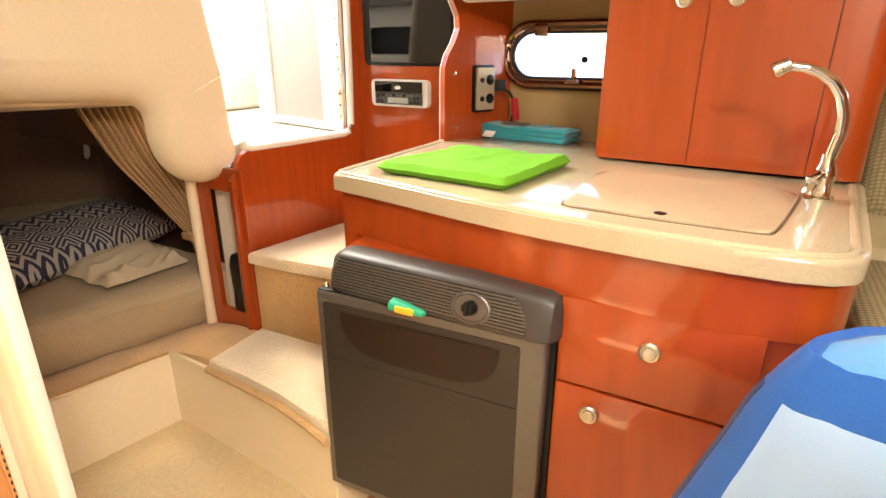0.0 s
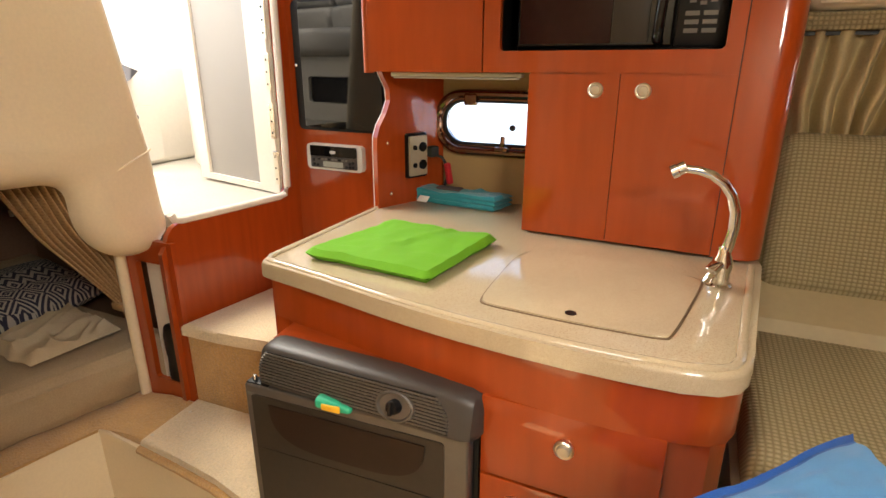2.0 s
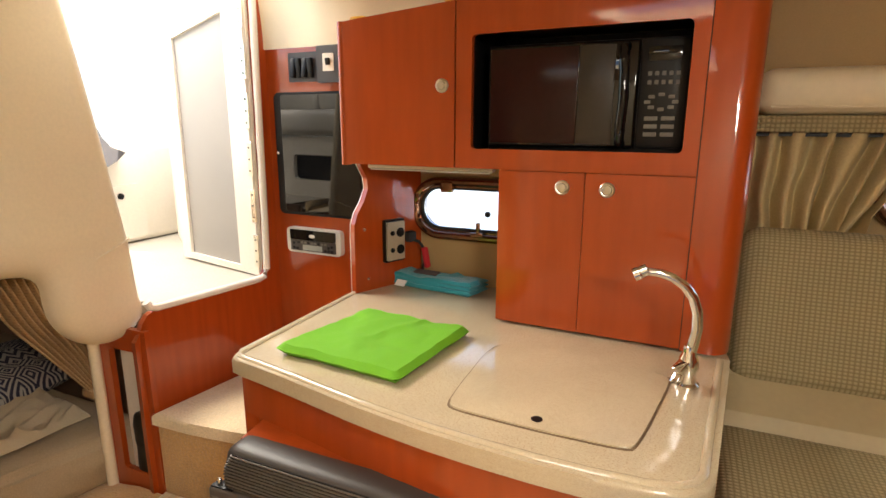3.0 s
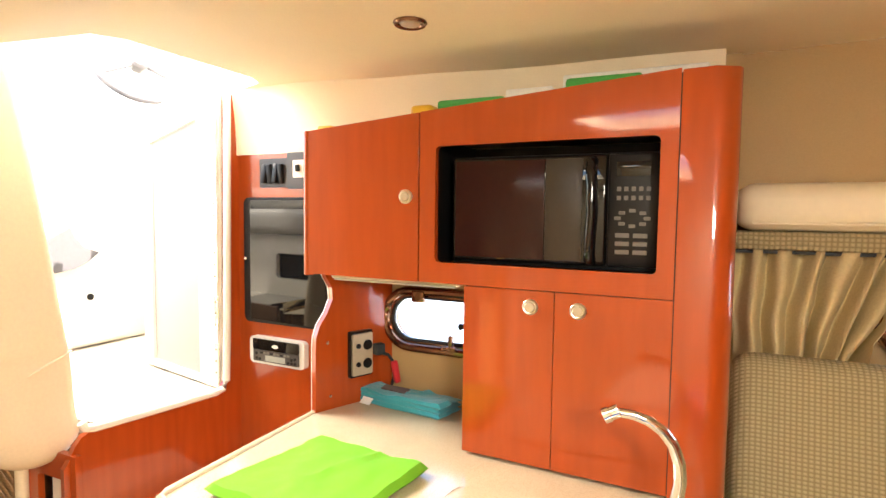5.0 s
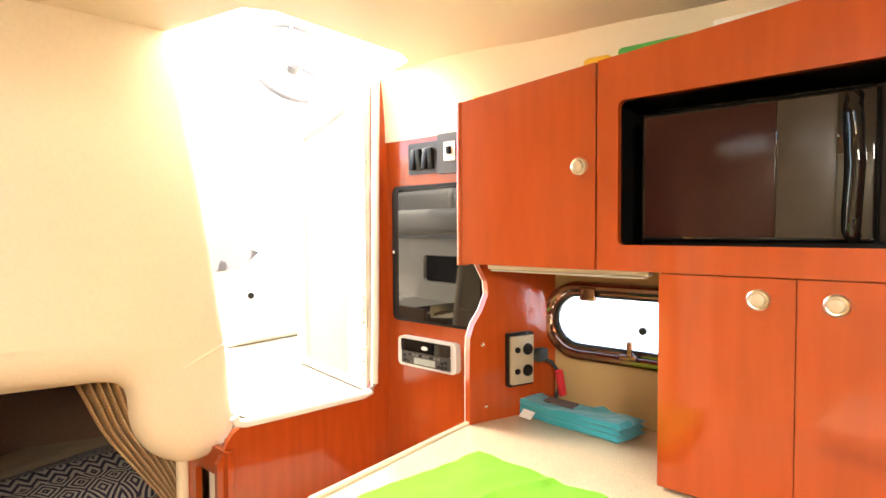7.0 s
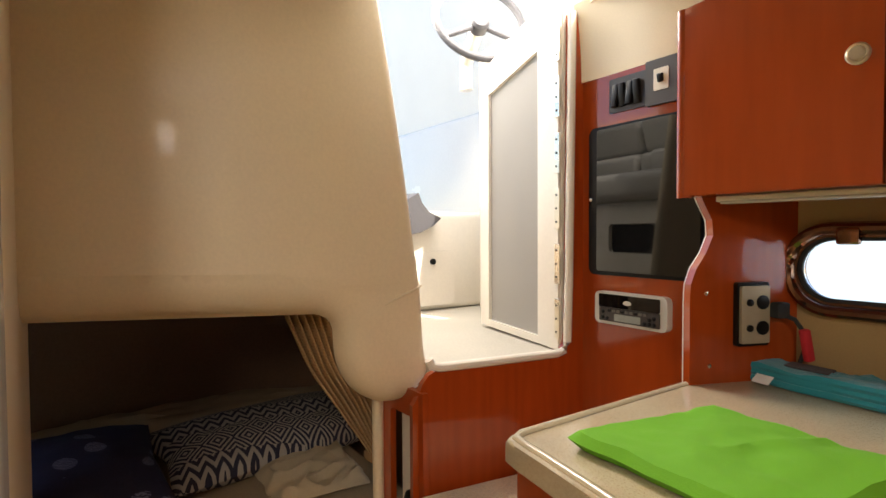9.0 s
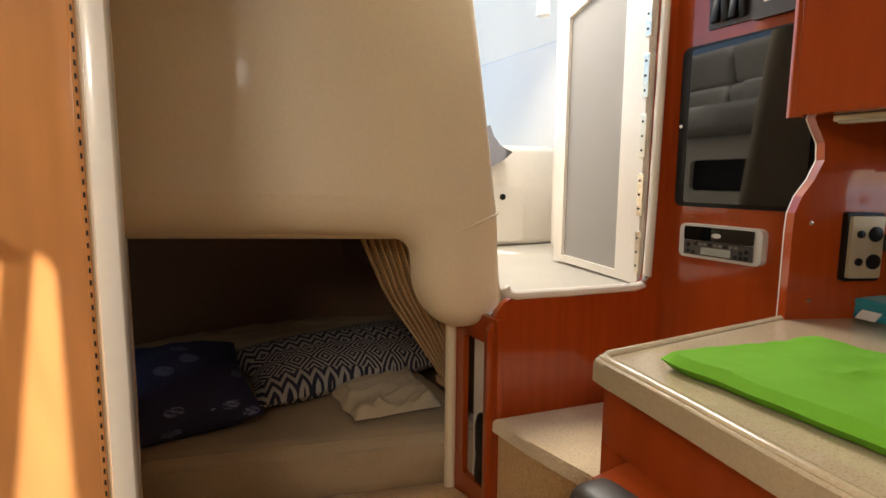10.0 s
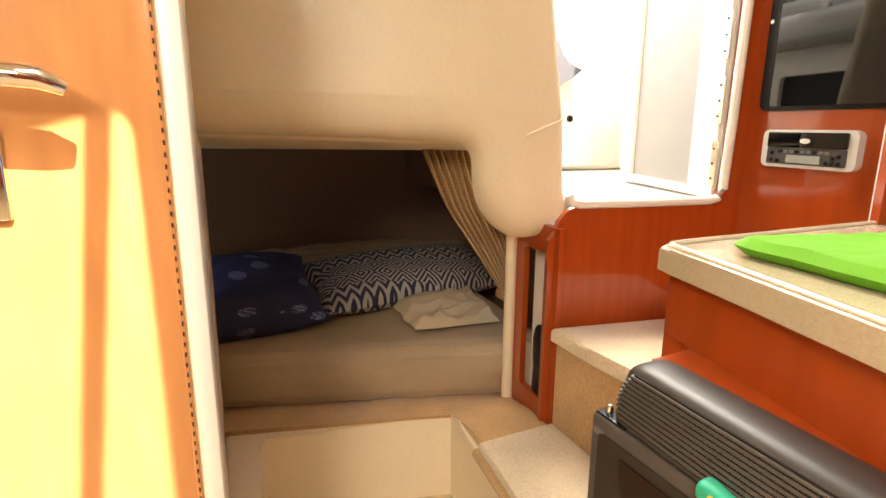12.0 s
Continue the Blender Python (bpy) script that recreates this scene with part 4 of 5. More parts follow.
part("cable", tube(bmesh.new(), [tuple(pts[i].lerp(pts[i + 1], k / 3)) for i in range(5) for k in range(3)] + [tuple(pts[-1])], 0.005, 8), RUBBER, lead)
part("plug", box(bmesh.new(), -0.012, 0.022, -0.018, 0.018, -0.012, 0.014, 0.005, 2, on_s(0.205, 1.08, 0.028)), RUBBER, lead, "black plug")
part("strap", box(bmesh.new(), -0.010, 0.010, -0.04, 0.035, -0.009, 0.009, 0.005, 2, on_s(0.257, 1.005, 0.055) @ pose(0, 0, 0, 0, 0, 12)), RED, lead, "red rubber strap")

# ---- portholes ----
def porthole(label, m, sx, sy):
    """Oblong opening port: bronze frame, hinges, two dogs and a pane. m: centre, x along, y up, z into the cabin."""
    at = m.translation
    ob = thing("porthole", at, label, "porthole", "portholes in the hull")
    out, mid, inn = rounded(-sx - 0.042, sx + 0.042, -sy - 0.042, sy + 0.042, sy + 0.041, 9), rounded(-sx - 0.008, sx + 0.008, -sy - 0.008, sy + 0.008, sy + 0.007, 9), rounded(-sx, sx, -sy, sy, sy - 0.001, 9)
    def ring(outer, inner, w, depth):
        return slab(bmesh.new(), outer, m @ Matrix.Translation((0, 0, w)), depth, [inner])
    fr = part("frame", ring(out, mid, 0.014, 0.05), BRONZE, ob, "bronze oblong frame", smooth=False)
    bm = tube(bmesh.new(), [tuple(m @ Vector((u, v, 0.016))) for u, v in rounded(-sx - 0.027, sx + 0.027, -sy - 0.027, sy + 0.027, sy + 0.026, 9)] , 0.014, 10)
    part("bezel", bm, BRONZE, fr)
    part("seal", ring(mid, inn, 0.008, 0.012), RUBBER, ob, "black rubber seal", smooth=False)
    pane = part("pane", slab(bmesh.new(), inn, m @ Matrix.Translation((0, 0, -0.002)), 0.006), GLASS, ob, "clear pane", smooth=False)
    pane.visible_shadow = False
    for u in (-sx * 0.55, sx * 0.5):
        part("hinge", box(bmesh.new(), u - 0.022, u + 0.022, sy - 0.008, sy + 0.03, 0.012, 0.034, 0.005, 2, m), BRONZE, ob, "bronze hinge block")
    for u in (-sx * 0.02,):
        bm = lathe(bmesh.new(), [(0.011, 0.0), (0.011, 0.012), (0.006, 0.018), (0.006, 0.03)], m @ Matrix.Translation((u, -sy - 0.012, 0.012)), 14)
        box(bm, u - 0.026, u + 0.020, -sy - 0.020, -sy - 0.006, 0.026, 0.04, 0.004, 2, m)
        box(bm, u - 0.005, u + 0.009, -sy - 0.01, -sy + 0.028, 0.024, 0.04, 0.004, 2, m)
        part("dog", bm, BRONZE, ob, "bronze screw dog")
    part("catch", lathe(bmesh.new(), [(0.010, -0.002), (0.010, 0.006), (0.0, 0.008)], m @ Matrix.Translation((0.02, -0.012, 0.0)), 14), BLACK, ob, "black stud on the pane")
    return ob
porthole("bronze framed opening porthole above the worktop", mh @ Matrix.Translation((0.48, 1.172, 0.0)), 0.215, 0.065)
porthole("bronze framed porthole half hidden by a curtain", mf @ Matrix.Translation((0.52, 1.30, 0.0)), 0.2, 0.075)

# ---- cloths on the worktop ----
def folded(name, label, category, corners, z, thick, layers, mat, seed):
    """A folded cloth: soft stacked layers over a four-cornered plan."""
    c = [Vector((*p, 0)) for p in corners]
    ob = thing(name, ((c[0].x + c[2].x) / 2, (c[0].y + c[2].y) / 2, z), label, category)
    for k in range(layers):
        h = thick / layers
        z0 = z + k * h
        shift = Vector((0.006 * noise.noise(Vector((seed, k * 3.1, 0))), 0.006 * noise.noise(Vector((seed, k * 5.7, 4))), 0))
        bm = bmesh.new()
        n = 26
        def surf(u, v, side):
            p = c[0].lerp(c[1], v).lerp(c[3].lerp(c[2], v), u) + shift
            e = min(u, 1 - u, v, 1 - v)
            ro = 1.0
            for t_ in (u, v):
                ro *= math.sqrt(max(0, 1 - max(0, 1 - min(t_, 1 - t_) / 0.042) ** 2))
            wob = ro * (0.005 * noise.noise(Vector((p.x * 11, p.y * 11, seed + k))) + 0.004 * max(0, 1 - abs(u - 0.5 - 0.3 * (v - 0.5) + 0.05 * noise.noise(Vector((v * 6, seed, 2)))) / 0.05) * (v > 0.35)) + ro * 0.0022 * noise.noise(Vector((p.x * 30, p.y * 30, seed)))
            drop = 0.5 * h
            top = z0 + drop + (h * 0.5 * ro + wob * (k == layers - 1) * 1.6) * side
            jig = 0.010 * noise.noise(Vector((u * 4, v * 4, seed + 9)))
            return Vector((p.x + jig, p.y + jig, top if side > 0 else z0 + drop - h * 0.5 * ro))
        for side in (1, -1):
            sheet(bm, n, n, lambda u, v: surf(u, v, side))
        bmesh.ops.remove_doubles(bm, verts=bm.verts, dist=0.0003)
        part("layer", bm, mat, ob)
    return ob
cloth = folded("folded_towel", "bright green folded microfibre towel on the worktop", "towel", [(-0.668, 0.91), (-0.612, 1.235), (-0.285, 1.20), (-0.322, 0.875)], 0.916, 0.027, 1, GREEN, 3.0)
teal = folded("folded_cloth", "teal folded cleaning cloth with a grey tag", "cloth", [(-0.715, 1.545), (-0.68, 1.625), (-0.37, 1.60), (-0.395, 1.50)], 0.916, 0.042, 3, TEAL, 8.0)
part("tag", box(bmesh.new(), -0.045, 0.045, -0.016, 0.016, -0.002, 0.003, 0.001, 1, pose(-0.585, 1.575, 0.961, 6, 0, -6)), GREY_TAG, teal, "dark grey cloth tag", smooth=False)
part("care_label", box(bmesh.new(), -0.02, 0.02, -0.012, 0.012, -0.001, 0.001, 0, 1, pose(-0.655, 1.518, 0.931, 40, 0, -12)), TAG, teal, "small white care label", smooth=False)

# ---- head door ----
hd = thing("head_door", (-0.91, 0.0, 0.02), "varnished cherry door with a chrome lever handle, standing shut", "door")
part("leaf", box(bmesh.new(), -0.925, -0.901, -0.45, 0.148, 0.02, 1.88, 0.003), CHERRY_SUNLIT, hd)
hinge = part("piano_hinge", box(bmesh.new(), -0.903, -0.898, 0.1465, 0.1535, 0.03, 1.88, 0.001, 1), CHERRY_SUNLIT, hd, "brown continuous hinge")
dash = box(bmesh.new(), -0.0012, 0.0012, -0.0011, 0.0011, -0.0032, 0.0032)
first = part("knuckle_gap", dash, BLACK, hinge, smooth=False)
first.location = (-0.8972, 0.1505, 0.05)
for i in range(1, 118):
    o = new("knuckle_gap", first.data)
    o.parent, o.matrix_parent_inverse = hinge, first.matrix_parent_inverse
    o.location = (-0.8972, 0.1505, 0.05 + i * 0.0155)
plate = part("handle_plate", box(bmesh.new(), -0.902, -0.893, -0.065, -0.022, 0.98, 1.18, 0.004, 2), STEEL, hd, "chrome backplate")
pth = [(-0.893, -0.042, 1.142), (-0.87, -0.042, 1.142), (-0.852, -0.037, 1.143), (-0.845, -0.02, 1.145), (-0.843, 0.01, 1.148), (-0.843, 0.038, 1.145), (-0.846, 0.062, 1.134)]
part("lever", tube(bmesh.new(), pth, [0.010, 0.010, 0.011, 0.013, 0.0145, 0.014, 0.009], 14), STEEL, plate, "chrome lever")
part("lock", lathe(bmesh.new(), [(0.016, 0), (0.016, 0.02), (0.012, 0.03), (0.0, 0.031)], Matrix.Translation((-0.893, -0.042, 1.045)) @ pose(0, 0, 0, 0, 90, 0), 18), STEEL, plate, "chrome thumb turn")

# ---- bunk ----
mat = thing("mattress", (-2.0, 0.4, 0.296), "bunk mattress in a cream fitted sheet", "mattress")
def mattress(u, v):
    """u along y, v round from the front foot over the top to the back."""
    y = -0.5 + u * 1.62
    prof = [(-1.482, 0.30), (-1.472, 0.33), (-1.468, 0.40), (-1.472, 0.455), (-1.488, 0.485), (-1.52, 0.50), (-1.62, 0.505), (-1.8, 0.508), (-2.1, 0.51), (-2.55, 0.512)]
    k = v * (len(prof) - 1)
    i = min(int(k), len(prof) - 2)
    f = k - i
    x, z = (prof[i][j] * (1 - f) + prof[i + 1][j] * f for j in (0, 1))
    w = noise.noise(Vector((x * 5, y * 5, z * 5)))
    w2 = noise.noise(Vector((x * 16, y * 9, z * 12 + 4)))
    x += 0.010 * w2 + 0.012 * w
    z += 0.007 * w + 0.004 * w2
    if v < 0.35:
        x += 0.014 * abs(noise.noise(Vector((y * 6, 3, z * 3))))
    x += 0.254 * (y - 0.97) - 0.026
    return Vector((max(x, -2.57), y, max(0.272 + (z - 0.30) * 0.86, 0.271)))
part("sheet", sheet(bmesh.new(), 110, 60, mattress, 0.006), SHEET, mat)
part("piping", tube(bmesh.new(), [mattress(i / 60, 0.46) for i in range(1, 60)], 0.005, 6), SHEET, mat, "sewn edge of the fitted sheet")

# the print's white cotton is darkened to stand in for shade over the bunk
PATTERN = material("black_white_geometric_cotton", (0.36, 0.32, 0.26), 0.85, vary=0.06, grain=200, bump=0.3)
ax = axes(PATTERN)
def tri_wave(src, k, shift=0.0):
    """0..1..0 wave of period 1/k metres."""
    p = math_node(PATTERN, "FRACT", math_node(PATTERN, "ADD", math_node(PATTERN, "MULTIPLY", src, k), shift))
    return math_node(PATTERN, "ABSOLUTE", math_node(PATTERN, "SUBTRACT", math_node(PATTERN, "MULTIPLY", p, 2.0), 1.0))
ty, tx = tri_wave(ax[1], 10.0), tri_wave(ax[0], 11.5)
ring = math_node(PATTERN, "FRACT", math_node(PATTERN, "MULTIPLY", math_node(PATTERN, "ADD", ty, tx), 2.6))
lines = math_node(PATTERN, "GREATER_THAN", ring, 0.46)
zig = math_node(PATTERN, "FRACT", math_node(PATTERN, "ADD", math_node(PATTERN, "MULTIPLY", ax[0], 26.0), math_node(PATTERN, "MULTIPLY", tri_wave(ax[1], 20.0), 0.9)))
zigs = math_node(PATTERN, "GREATER_THAN", zig, 0.5)
band = math_node(PATTERN, "GREATER_THAN", math_node(PATTERN, "SINE", math_node(PATTERN, "ADD", math_node(PATTERN, "MULTIPLY", ax[0], 30.0), 1.2)), 0.3)
inv = math_node(PATTERN, "SUBTRACT", 1.0, band)
ink = math_node(PATTERN, "ADD", math_node(PATTERN, "MULTIPLY", lines, inv), math_node(PATTERN, "MULTIPLY", zigs, band))
blend_over(PATTERN, ink, (0.018, 0.018, 0.035), strength=0)

def pillow(name, label, at, sx, sy, sz, turn, mat_, seed):
    ob = thing(name, at, label, "pillow")
    bm = bmesh.new()
    m = Matrix.Translation(at) @ pose(0, 0, sz * 0.8, *turn)
    vs = bmesh.ops.create_grid(bm, x_segments=36, y_segments=36, size=1.0)["verts"]
    for side in (1, -1):
        def f(u, v):
            a, b = u * 2 - 1, v * 2 - 1
            dome = (max(0, 1 - abs(a) ** 2.6) * max(0, 1 - abs(b) ** 2.6)) ** 0.55
            pinch = 1 - 0.10 * (1 - abs(b)) * abs(a) ** 3 - 0.0
            pinch2 = 1 - 0.10 * (1 - abs(a)) * abs(b) ** 3
            w = noise.noise(Vector((a * 2.2 + seed, b * 2.2, 1))) * 0.14 + noise.noise(Vector((a * 6 + seed, b * 5, 2))) * 0.05
            return m @ Vector((a * sx * pinch, b * sy * pinch2, side * sz * dome * (1 + w) + 0.0))
        sheet(bm, 36, 36, f)
    bmesh.ops.delete(bm, geom=vs, context="VERTS")
    bmesh.ops.remove_doubles(bm, verts=bm.verts, dist=0.0005)
    part("cover", bm, mat_, ob)
    return ob
def bed(p):
    """A place on the bunk, carried back with the slanting mattress."""
    c = Vector((-0.094, 0.218, 1.098))
    return c + (Vector(p) - c) * 1.10
pillow("pillow", "pillow in a black and white geometric cover on the bunk", bed((-1.89, 0.80, 0.518)), 0.187, 0.40, 0.08, (0, 13, 10), PATTERN, 2.0)
navy = pillow("pillow", "navy blue pillow with pale shell prints on the bunk", bed((-1.76, 0.25, 0.528)), 0.20, 0.235, 0.10, (0, 19, 6), NAVY, 6.0)

# pale shell prints on the navy cover
PRINT = NAVY
vor = PRINT.node_tree.nodes.new("ShaderNodeTexVoronoi")
vor.inputs["Scale"].default_value, vor.inputs["Randomness"].default_value = 5.0, 0.8
wv = PRINT.node_tree.nodes.new("ShaderNodeTexWave")
wv.inputs["Scale"].default_value, wv.inputs["Distortion"].default_value = 28.0, 6.0
spots = math_node(PRINT, "LESS_THAN", vor.outputs["Distance"], 0.3)
blend_over(PRINT, math_node(PRINT, "MULTIPLY", math_node(PRINT, "MULTIPLY", spots, wv.outputs["Fac"]), 0.5), (0.30, 0.32, 0.48), strength=0)

throw = thing("crumpled_blanket", (-1.62, 0.82, 0.505), "crumpled beige linen blanket on the bunk", "blanket")
def crumple(u, v):
    a = Vector((-1.80, 0.70, 0)).lerp(Vector((-1.50, 0.70, 0)), u)
    b = Vector((-1.86, 1.02, 0)).lerp(Vector((-1.48, 0.965, 0)), u)
    p = a.lerp(b, v)
    e = min(u, 1 - u, v, 1 - v)
    q = Vector((p.x * 9, p.y * 6 + p.x * 5, 0))
    h = 0.022 * (1 - 2 * abs(noise.noise(q))) + 0.016 * (1 - 2 * abs(noise.noise(q * 2.1 + Vector((4, 1, 0)))))
    return Vector((p.x + 0.012 * noise.noise(q * 1.5), p.y + 0.012 * noise.noise(q * 1.7 + Vector((0, 5, 0))), 0.518 + max(h, 0.004) * min(1, e / 0.08) + 0.004))
part("cloth", sheet(bmesh.new(), 60, 60, lambda u, v: bed(crumple(u, v)), 0.004), FLEECE, throw)
roll_back = thing("duvet", (-2.35, 0.6, 0.512), "rumpled pale duvet at the back of the bunk", "duvet")
bm = bmesh.new()
puff(bm, Matrix.Translation((-2.42, 0.65, 0.50)), 0.13, 0.62, 0.075, crease=0.03, seed=4)
part("cover", bm, SHEET, roll_back)

# bunk curtain, gathered to the side
curtain = thing("bunk_curtain", (-1.56, 0.85, 0.5), "tan checked curtain gathered beside the bunk", "curtain")
def drape(u, v):
    """u across, v from the rail down; the cloth is drawn aside to the tie."""
    z = 1.040 - 0.60 * v
    down = [0.0, 0.10, 0.31, 0.53, 0.77, 1.0]
    left = np.interp([v - 0.05, v, v + 0.05], down, [0.765, 0.790, 0.834, 0.915, 1.003, 1.036]).mean()
    right = np.interp([v - 0.05, v, v + 0.05], down, [0.966, 0.968, 0.990, 1.045, 1.062, 1.072]).mean()
    s = u + 0.035 * math.sin(2 * math.pi * (u * 2.3 + 0.4 * v)) * u * (1 - u) * 4
    amp = 0.017 * (1 - 0.5 * v)
    x = -1.645 + 0.105 * min(v * 1.25, 1.0) + amp * math.sin(s * 8.5 * 2 * math.pi + 2.0 * v * (1 - u)) + 0.010 * noise.noise(Vector((u * 7, v * 3, 2)))
    return Vector((x, left + (right - left) * s, z))
part("cloth", sheet(bmesh.new(), 130, 40, drape, 0.002), CURTAIN, curtain)
part("tie", box(bmesh.new(), -1.572, -1.516, 0.990, 1.070, 0.568, 0.596, 0.006, 2), CURTAIN, curtain, "narrow tie-back band")
part("rail", tube(bmesh.new(), [(-1.93, 0.15, 1.045), (-1.62, 0.97, 1.045)], 0.006, 8), IVORY, curtain, "slim curtain rail")
# small port light in the bunk cavity
bp = thing("bunk_port", (-2.57, 1.29, 0.795), "small black-framed port light in the bunk lining", "porthole")
part("frame", slab(bmesh.new(), rounded(1.222, 1.358, 0.782, 0.928, 0.03), BACK @ Matrix.Translation((0, 0, 0.012)), 0.012, [rounded(1.24, 1.34, 0.80, 0.91, 0.018)]), BLACK, bp, smooth=False)
pane = part("pane", slab(bmesh.new(), rounded(1.24, 1.34, 0.80, 0.91, 0.018), BACK @ Matrix.Translation((0, 0, -0.004)), 0.004), GLASS, bp, "clear pane", smooth=False)
pane.visible_shadow = False
part("latch", tube(bmesh.new(), [(-2.562, 1.262, 0.784), (-2.556, 1.262, 0.765), (-2.556, 1.258, 0.735), (-2.558, 1.254, 0.715)], [0.006, 0.012, 0.014, 0.008], 10), IVORY, bp, "pale hanging latch")

LEDGE = material("beige_moulded_ledge", (0.38, 0.30, 0.165), 0.45, vary=0.06)
# ---- settee forward of the galley ----
seat = thing("settee_seat_cushion", (1.1, 1.05, 0.3), "beige waffle-weave settee seat cushion", "cushion")
part("cover", box(bmesh.new(), 0.300, 2.0, 0.80, 1.31, 0.62, 0.765, 0.035, 4), WAFFLE, seat)
bm = bmesh.new()
box(bm, 0.292, 2.0, 0.82, 1.66, 0.0, 0.618)
structure("wall_settee_base", bm, CREAM, "cream moulded settee base")
bm = bmesh.new()
prof = [(1.30, 0.60), (1.312, 0.735), (1.345, 0.775), (1.44, 0.83), (1.66, 0.86), (1.66, 0.60)]
rings = [[bm.verts.new((x, y, z)) for y, z in prof] for x in (0.30, 2.0)]
for k in range(len(prof)):
    bm.faces.new((rings[0][k], rings[0][(k + 1) % len(prof)], rings[1][(k + 1) % len(prof)], rings[1][k]))
bm.faces.new(rings[0]); bm.faces.new(rings[1])
structure("trim_settee_ledge", bm, LEDGE, "cream moulded ledge behind the settee seat")
back = thing("settee_back_cushion", (1.1, 1.5, 0.83), "beige waffle-weave settee backrest cushion", "cushion")
bm = box(bmesh.new(), 0.334, 2.0, -0.06, 0.06, 0.0, 0.40, 0.05, 5, Matrix.Translation((0, 1.475, 0.805)) @ pose(0, 0, 0, -13))
part("cover", bm, WAFFLE, back)
mb = Matrix.Translation((0, 1.475, 0.805)) @ pose(0, 0, 0, -13)
part("piping", tube(bmesh.new(), [tuple(mb @ Vector((x, -0.058, 0.334))) for x in (0.41, 0.8, 1.3, 1.9)], 0.0035, 6), WAFFLE, back, "sewn piping")
shelf = thing("shelf", (1.1, 1.62, 1.43), "fabric-fronted shelf above the settee", "shelf")
part("board", box(bmesh.new(), 0.334, 2.0, 1.585, 1.69, 1.435, 1.478, 0.008, 2), WAFFLE, shelf, "waffle cloth front")
bol = thing("rolled_bolster", (1.1, 1.64, 1.482), "cream vinyl bolster lying on the shelf", "bolster")
part("cover", box(bmesh.new(), 0.338, 2.0, 1.572, 1.72, 1.479, 1.592, 0.04, 5), BOLSTER, bol)
part("piping", tube(bmesh.new(), [(0.37, 1.574, 1.497), (0.9, 1.572, 1.496), (1.4, 1.572, 1.497), (1.96, 1.574, 1.497)], 0.004, 8), BOLSTER, bol, "sewn piping")
sc = thing("settee_curtain", (0.5, 1.6, 1.15), "beige curtain gathered beside the forward porthole", "curtain")
def drape2(u, v):
    x = 0.334 + u * (0.40 - 0.16 * v * u)
    amp = 0.030 * (0.8 + 0.4 * v)
    y = 1.625 - 0.0 + amp * math.sin(u * 6.5 * 2 * math.pi + 2.6 * v + 5 * noise.noise(Vector((u * 4, 0, 1)))) - 0.02 * v
    return Vector((x + 0.03 * v * (0.5 - u) + 0.012 * noise.noise(Vector((u * 6, v * 3, 7))), y, 1.435 - 0.30 * v))
part("cloth", sheet(bmesh.new(), 140, 24, drape2, 0.002), BEIGE_CURTAIN, sc)
part("track", box(bmesh.new(), 0.334, 1.9, 1.61, 1.64, 1.425, 1.436), BLACK, sc, "dark curtain track", smooth=False)

# ---- draped seat back near the walkway ----
CA, CB, CC, CD = Vector((0.150, 0.372, 0)), Vector((0.36, 0.61, 0)), Vector((0.42, 0.292, 0)), Vector((0.70, 0.50, 0))
base_ = thing("dinette_seat_back", (0.39, 0.44, 0.0), "cream seat back carrying a beach towel", "seat")
c0 = (CA + CB + CC + CD) / 4
ring_ = [(c0 + (p - c0) * 0.94) for p in (CA, CC, CD, CB)]
part("panel", prism(bmesh.new(), [(p.x, p.y) for p in ring_], 0.0, 0.935, 0.02, 3), IVORY, base_)
TOWEL = [BLUE, material("mid_blue_terry", (0.03, 0.16, 0.55), 0.95, vary=0.25, grain=900, bump=0.35, sheen=0.3), material("pale_blue_terry", (0.48, 0.66, 0.88), 0.95, vary=0.06, grain=900, bump=0.35, sheen=0.3), material("navy_terry", (0.01, 0.025, 0.15), 0.95, vary=0.25, grain=900, bump=0.35, sheen=0.2)]
towel = thing("beach_towel", (0.3, 0.42, 0.70), "blue striped beach towel draped over the seat back", "towel")
route = [CB.lerp(CA, k / 10) for k in range(10)] + [CA.lerp(CC, k / 14) for k in range(15)]
for _ in range(3):
    route = [route[0]] + [(route[i - 1] + route[i] * 2 + route[i + 1]) / 4 for i in range(1, len(route) - 1)] + [route[-1]]
def towel_at(u, v):
    """u along the edge, v from the middle of the top (0) over the edge (0.5) down (1)."""
    k = u * (len(route) - 1)
    i = min(int(k), len(route) - 2)
    p = route[i].lerp(route[i + 1], k - i)
    d = (route[i + 1] - route[i]).normalized()
    out = Vector((d.y, -d.x, 0))
    if v < 0.5:
        q = c0.lerp(p, v * 2)
        z = 0.952 - 0.010 * max(0, v * 2 - 0.8) / 0.2
    else:
        f = (v - 0.5) * 2
        near = math.exp(-((u - 0.40) / 0.13) ** 2)
        q = p + out * (0.022 * math.sin(min(f * 5, 1) * 1.57) + f * 0.012) + Vector((-0.10, 0.0, 0)) * f * near
        z = 0.942 - 0.34 * f + 0.02 * (1 - min(f * 5, 1)) - 0.012
        q = q + out * 0.006 * f * math.sin(u * 30)
    return Vector((q.x, q.y, z + 0.007 * noise.noise(Vector((u * 7, v * 6, 5))) + 0.003 * noise.noise(Vector((u * 22, v * 20, 1)))))
NU, NV = 96, 80
bm = sheet(bmesh.new(), NU, NV, towel_at)
bm.faces.ensure_lookup_table()
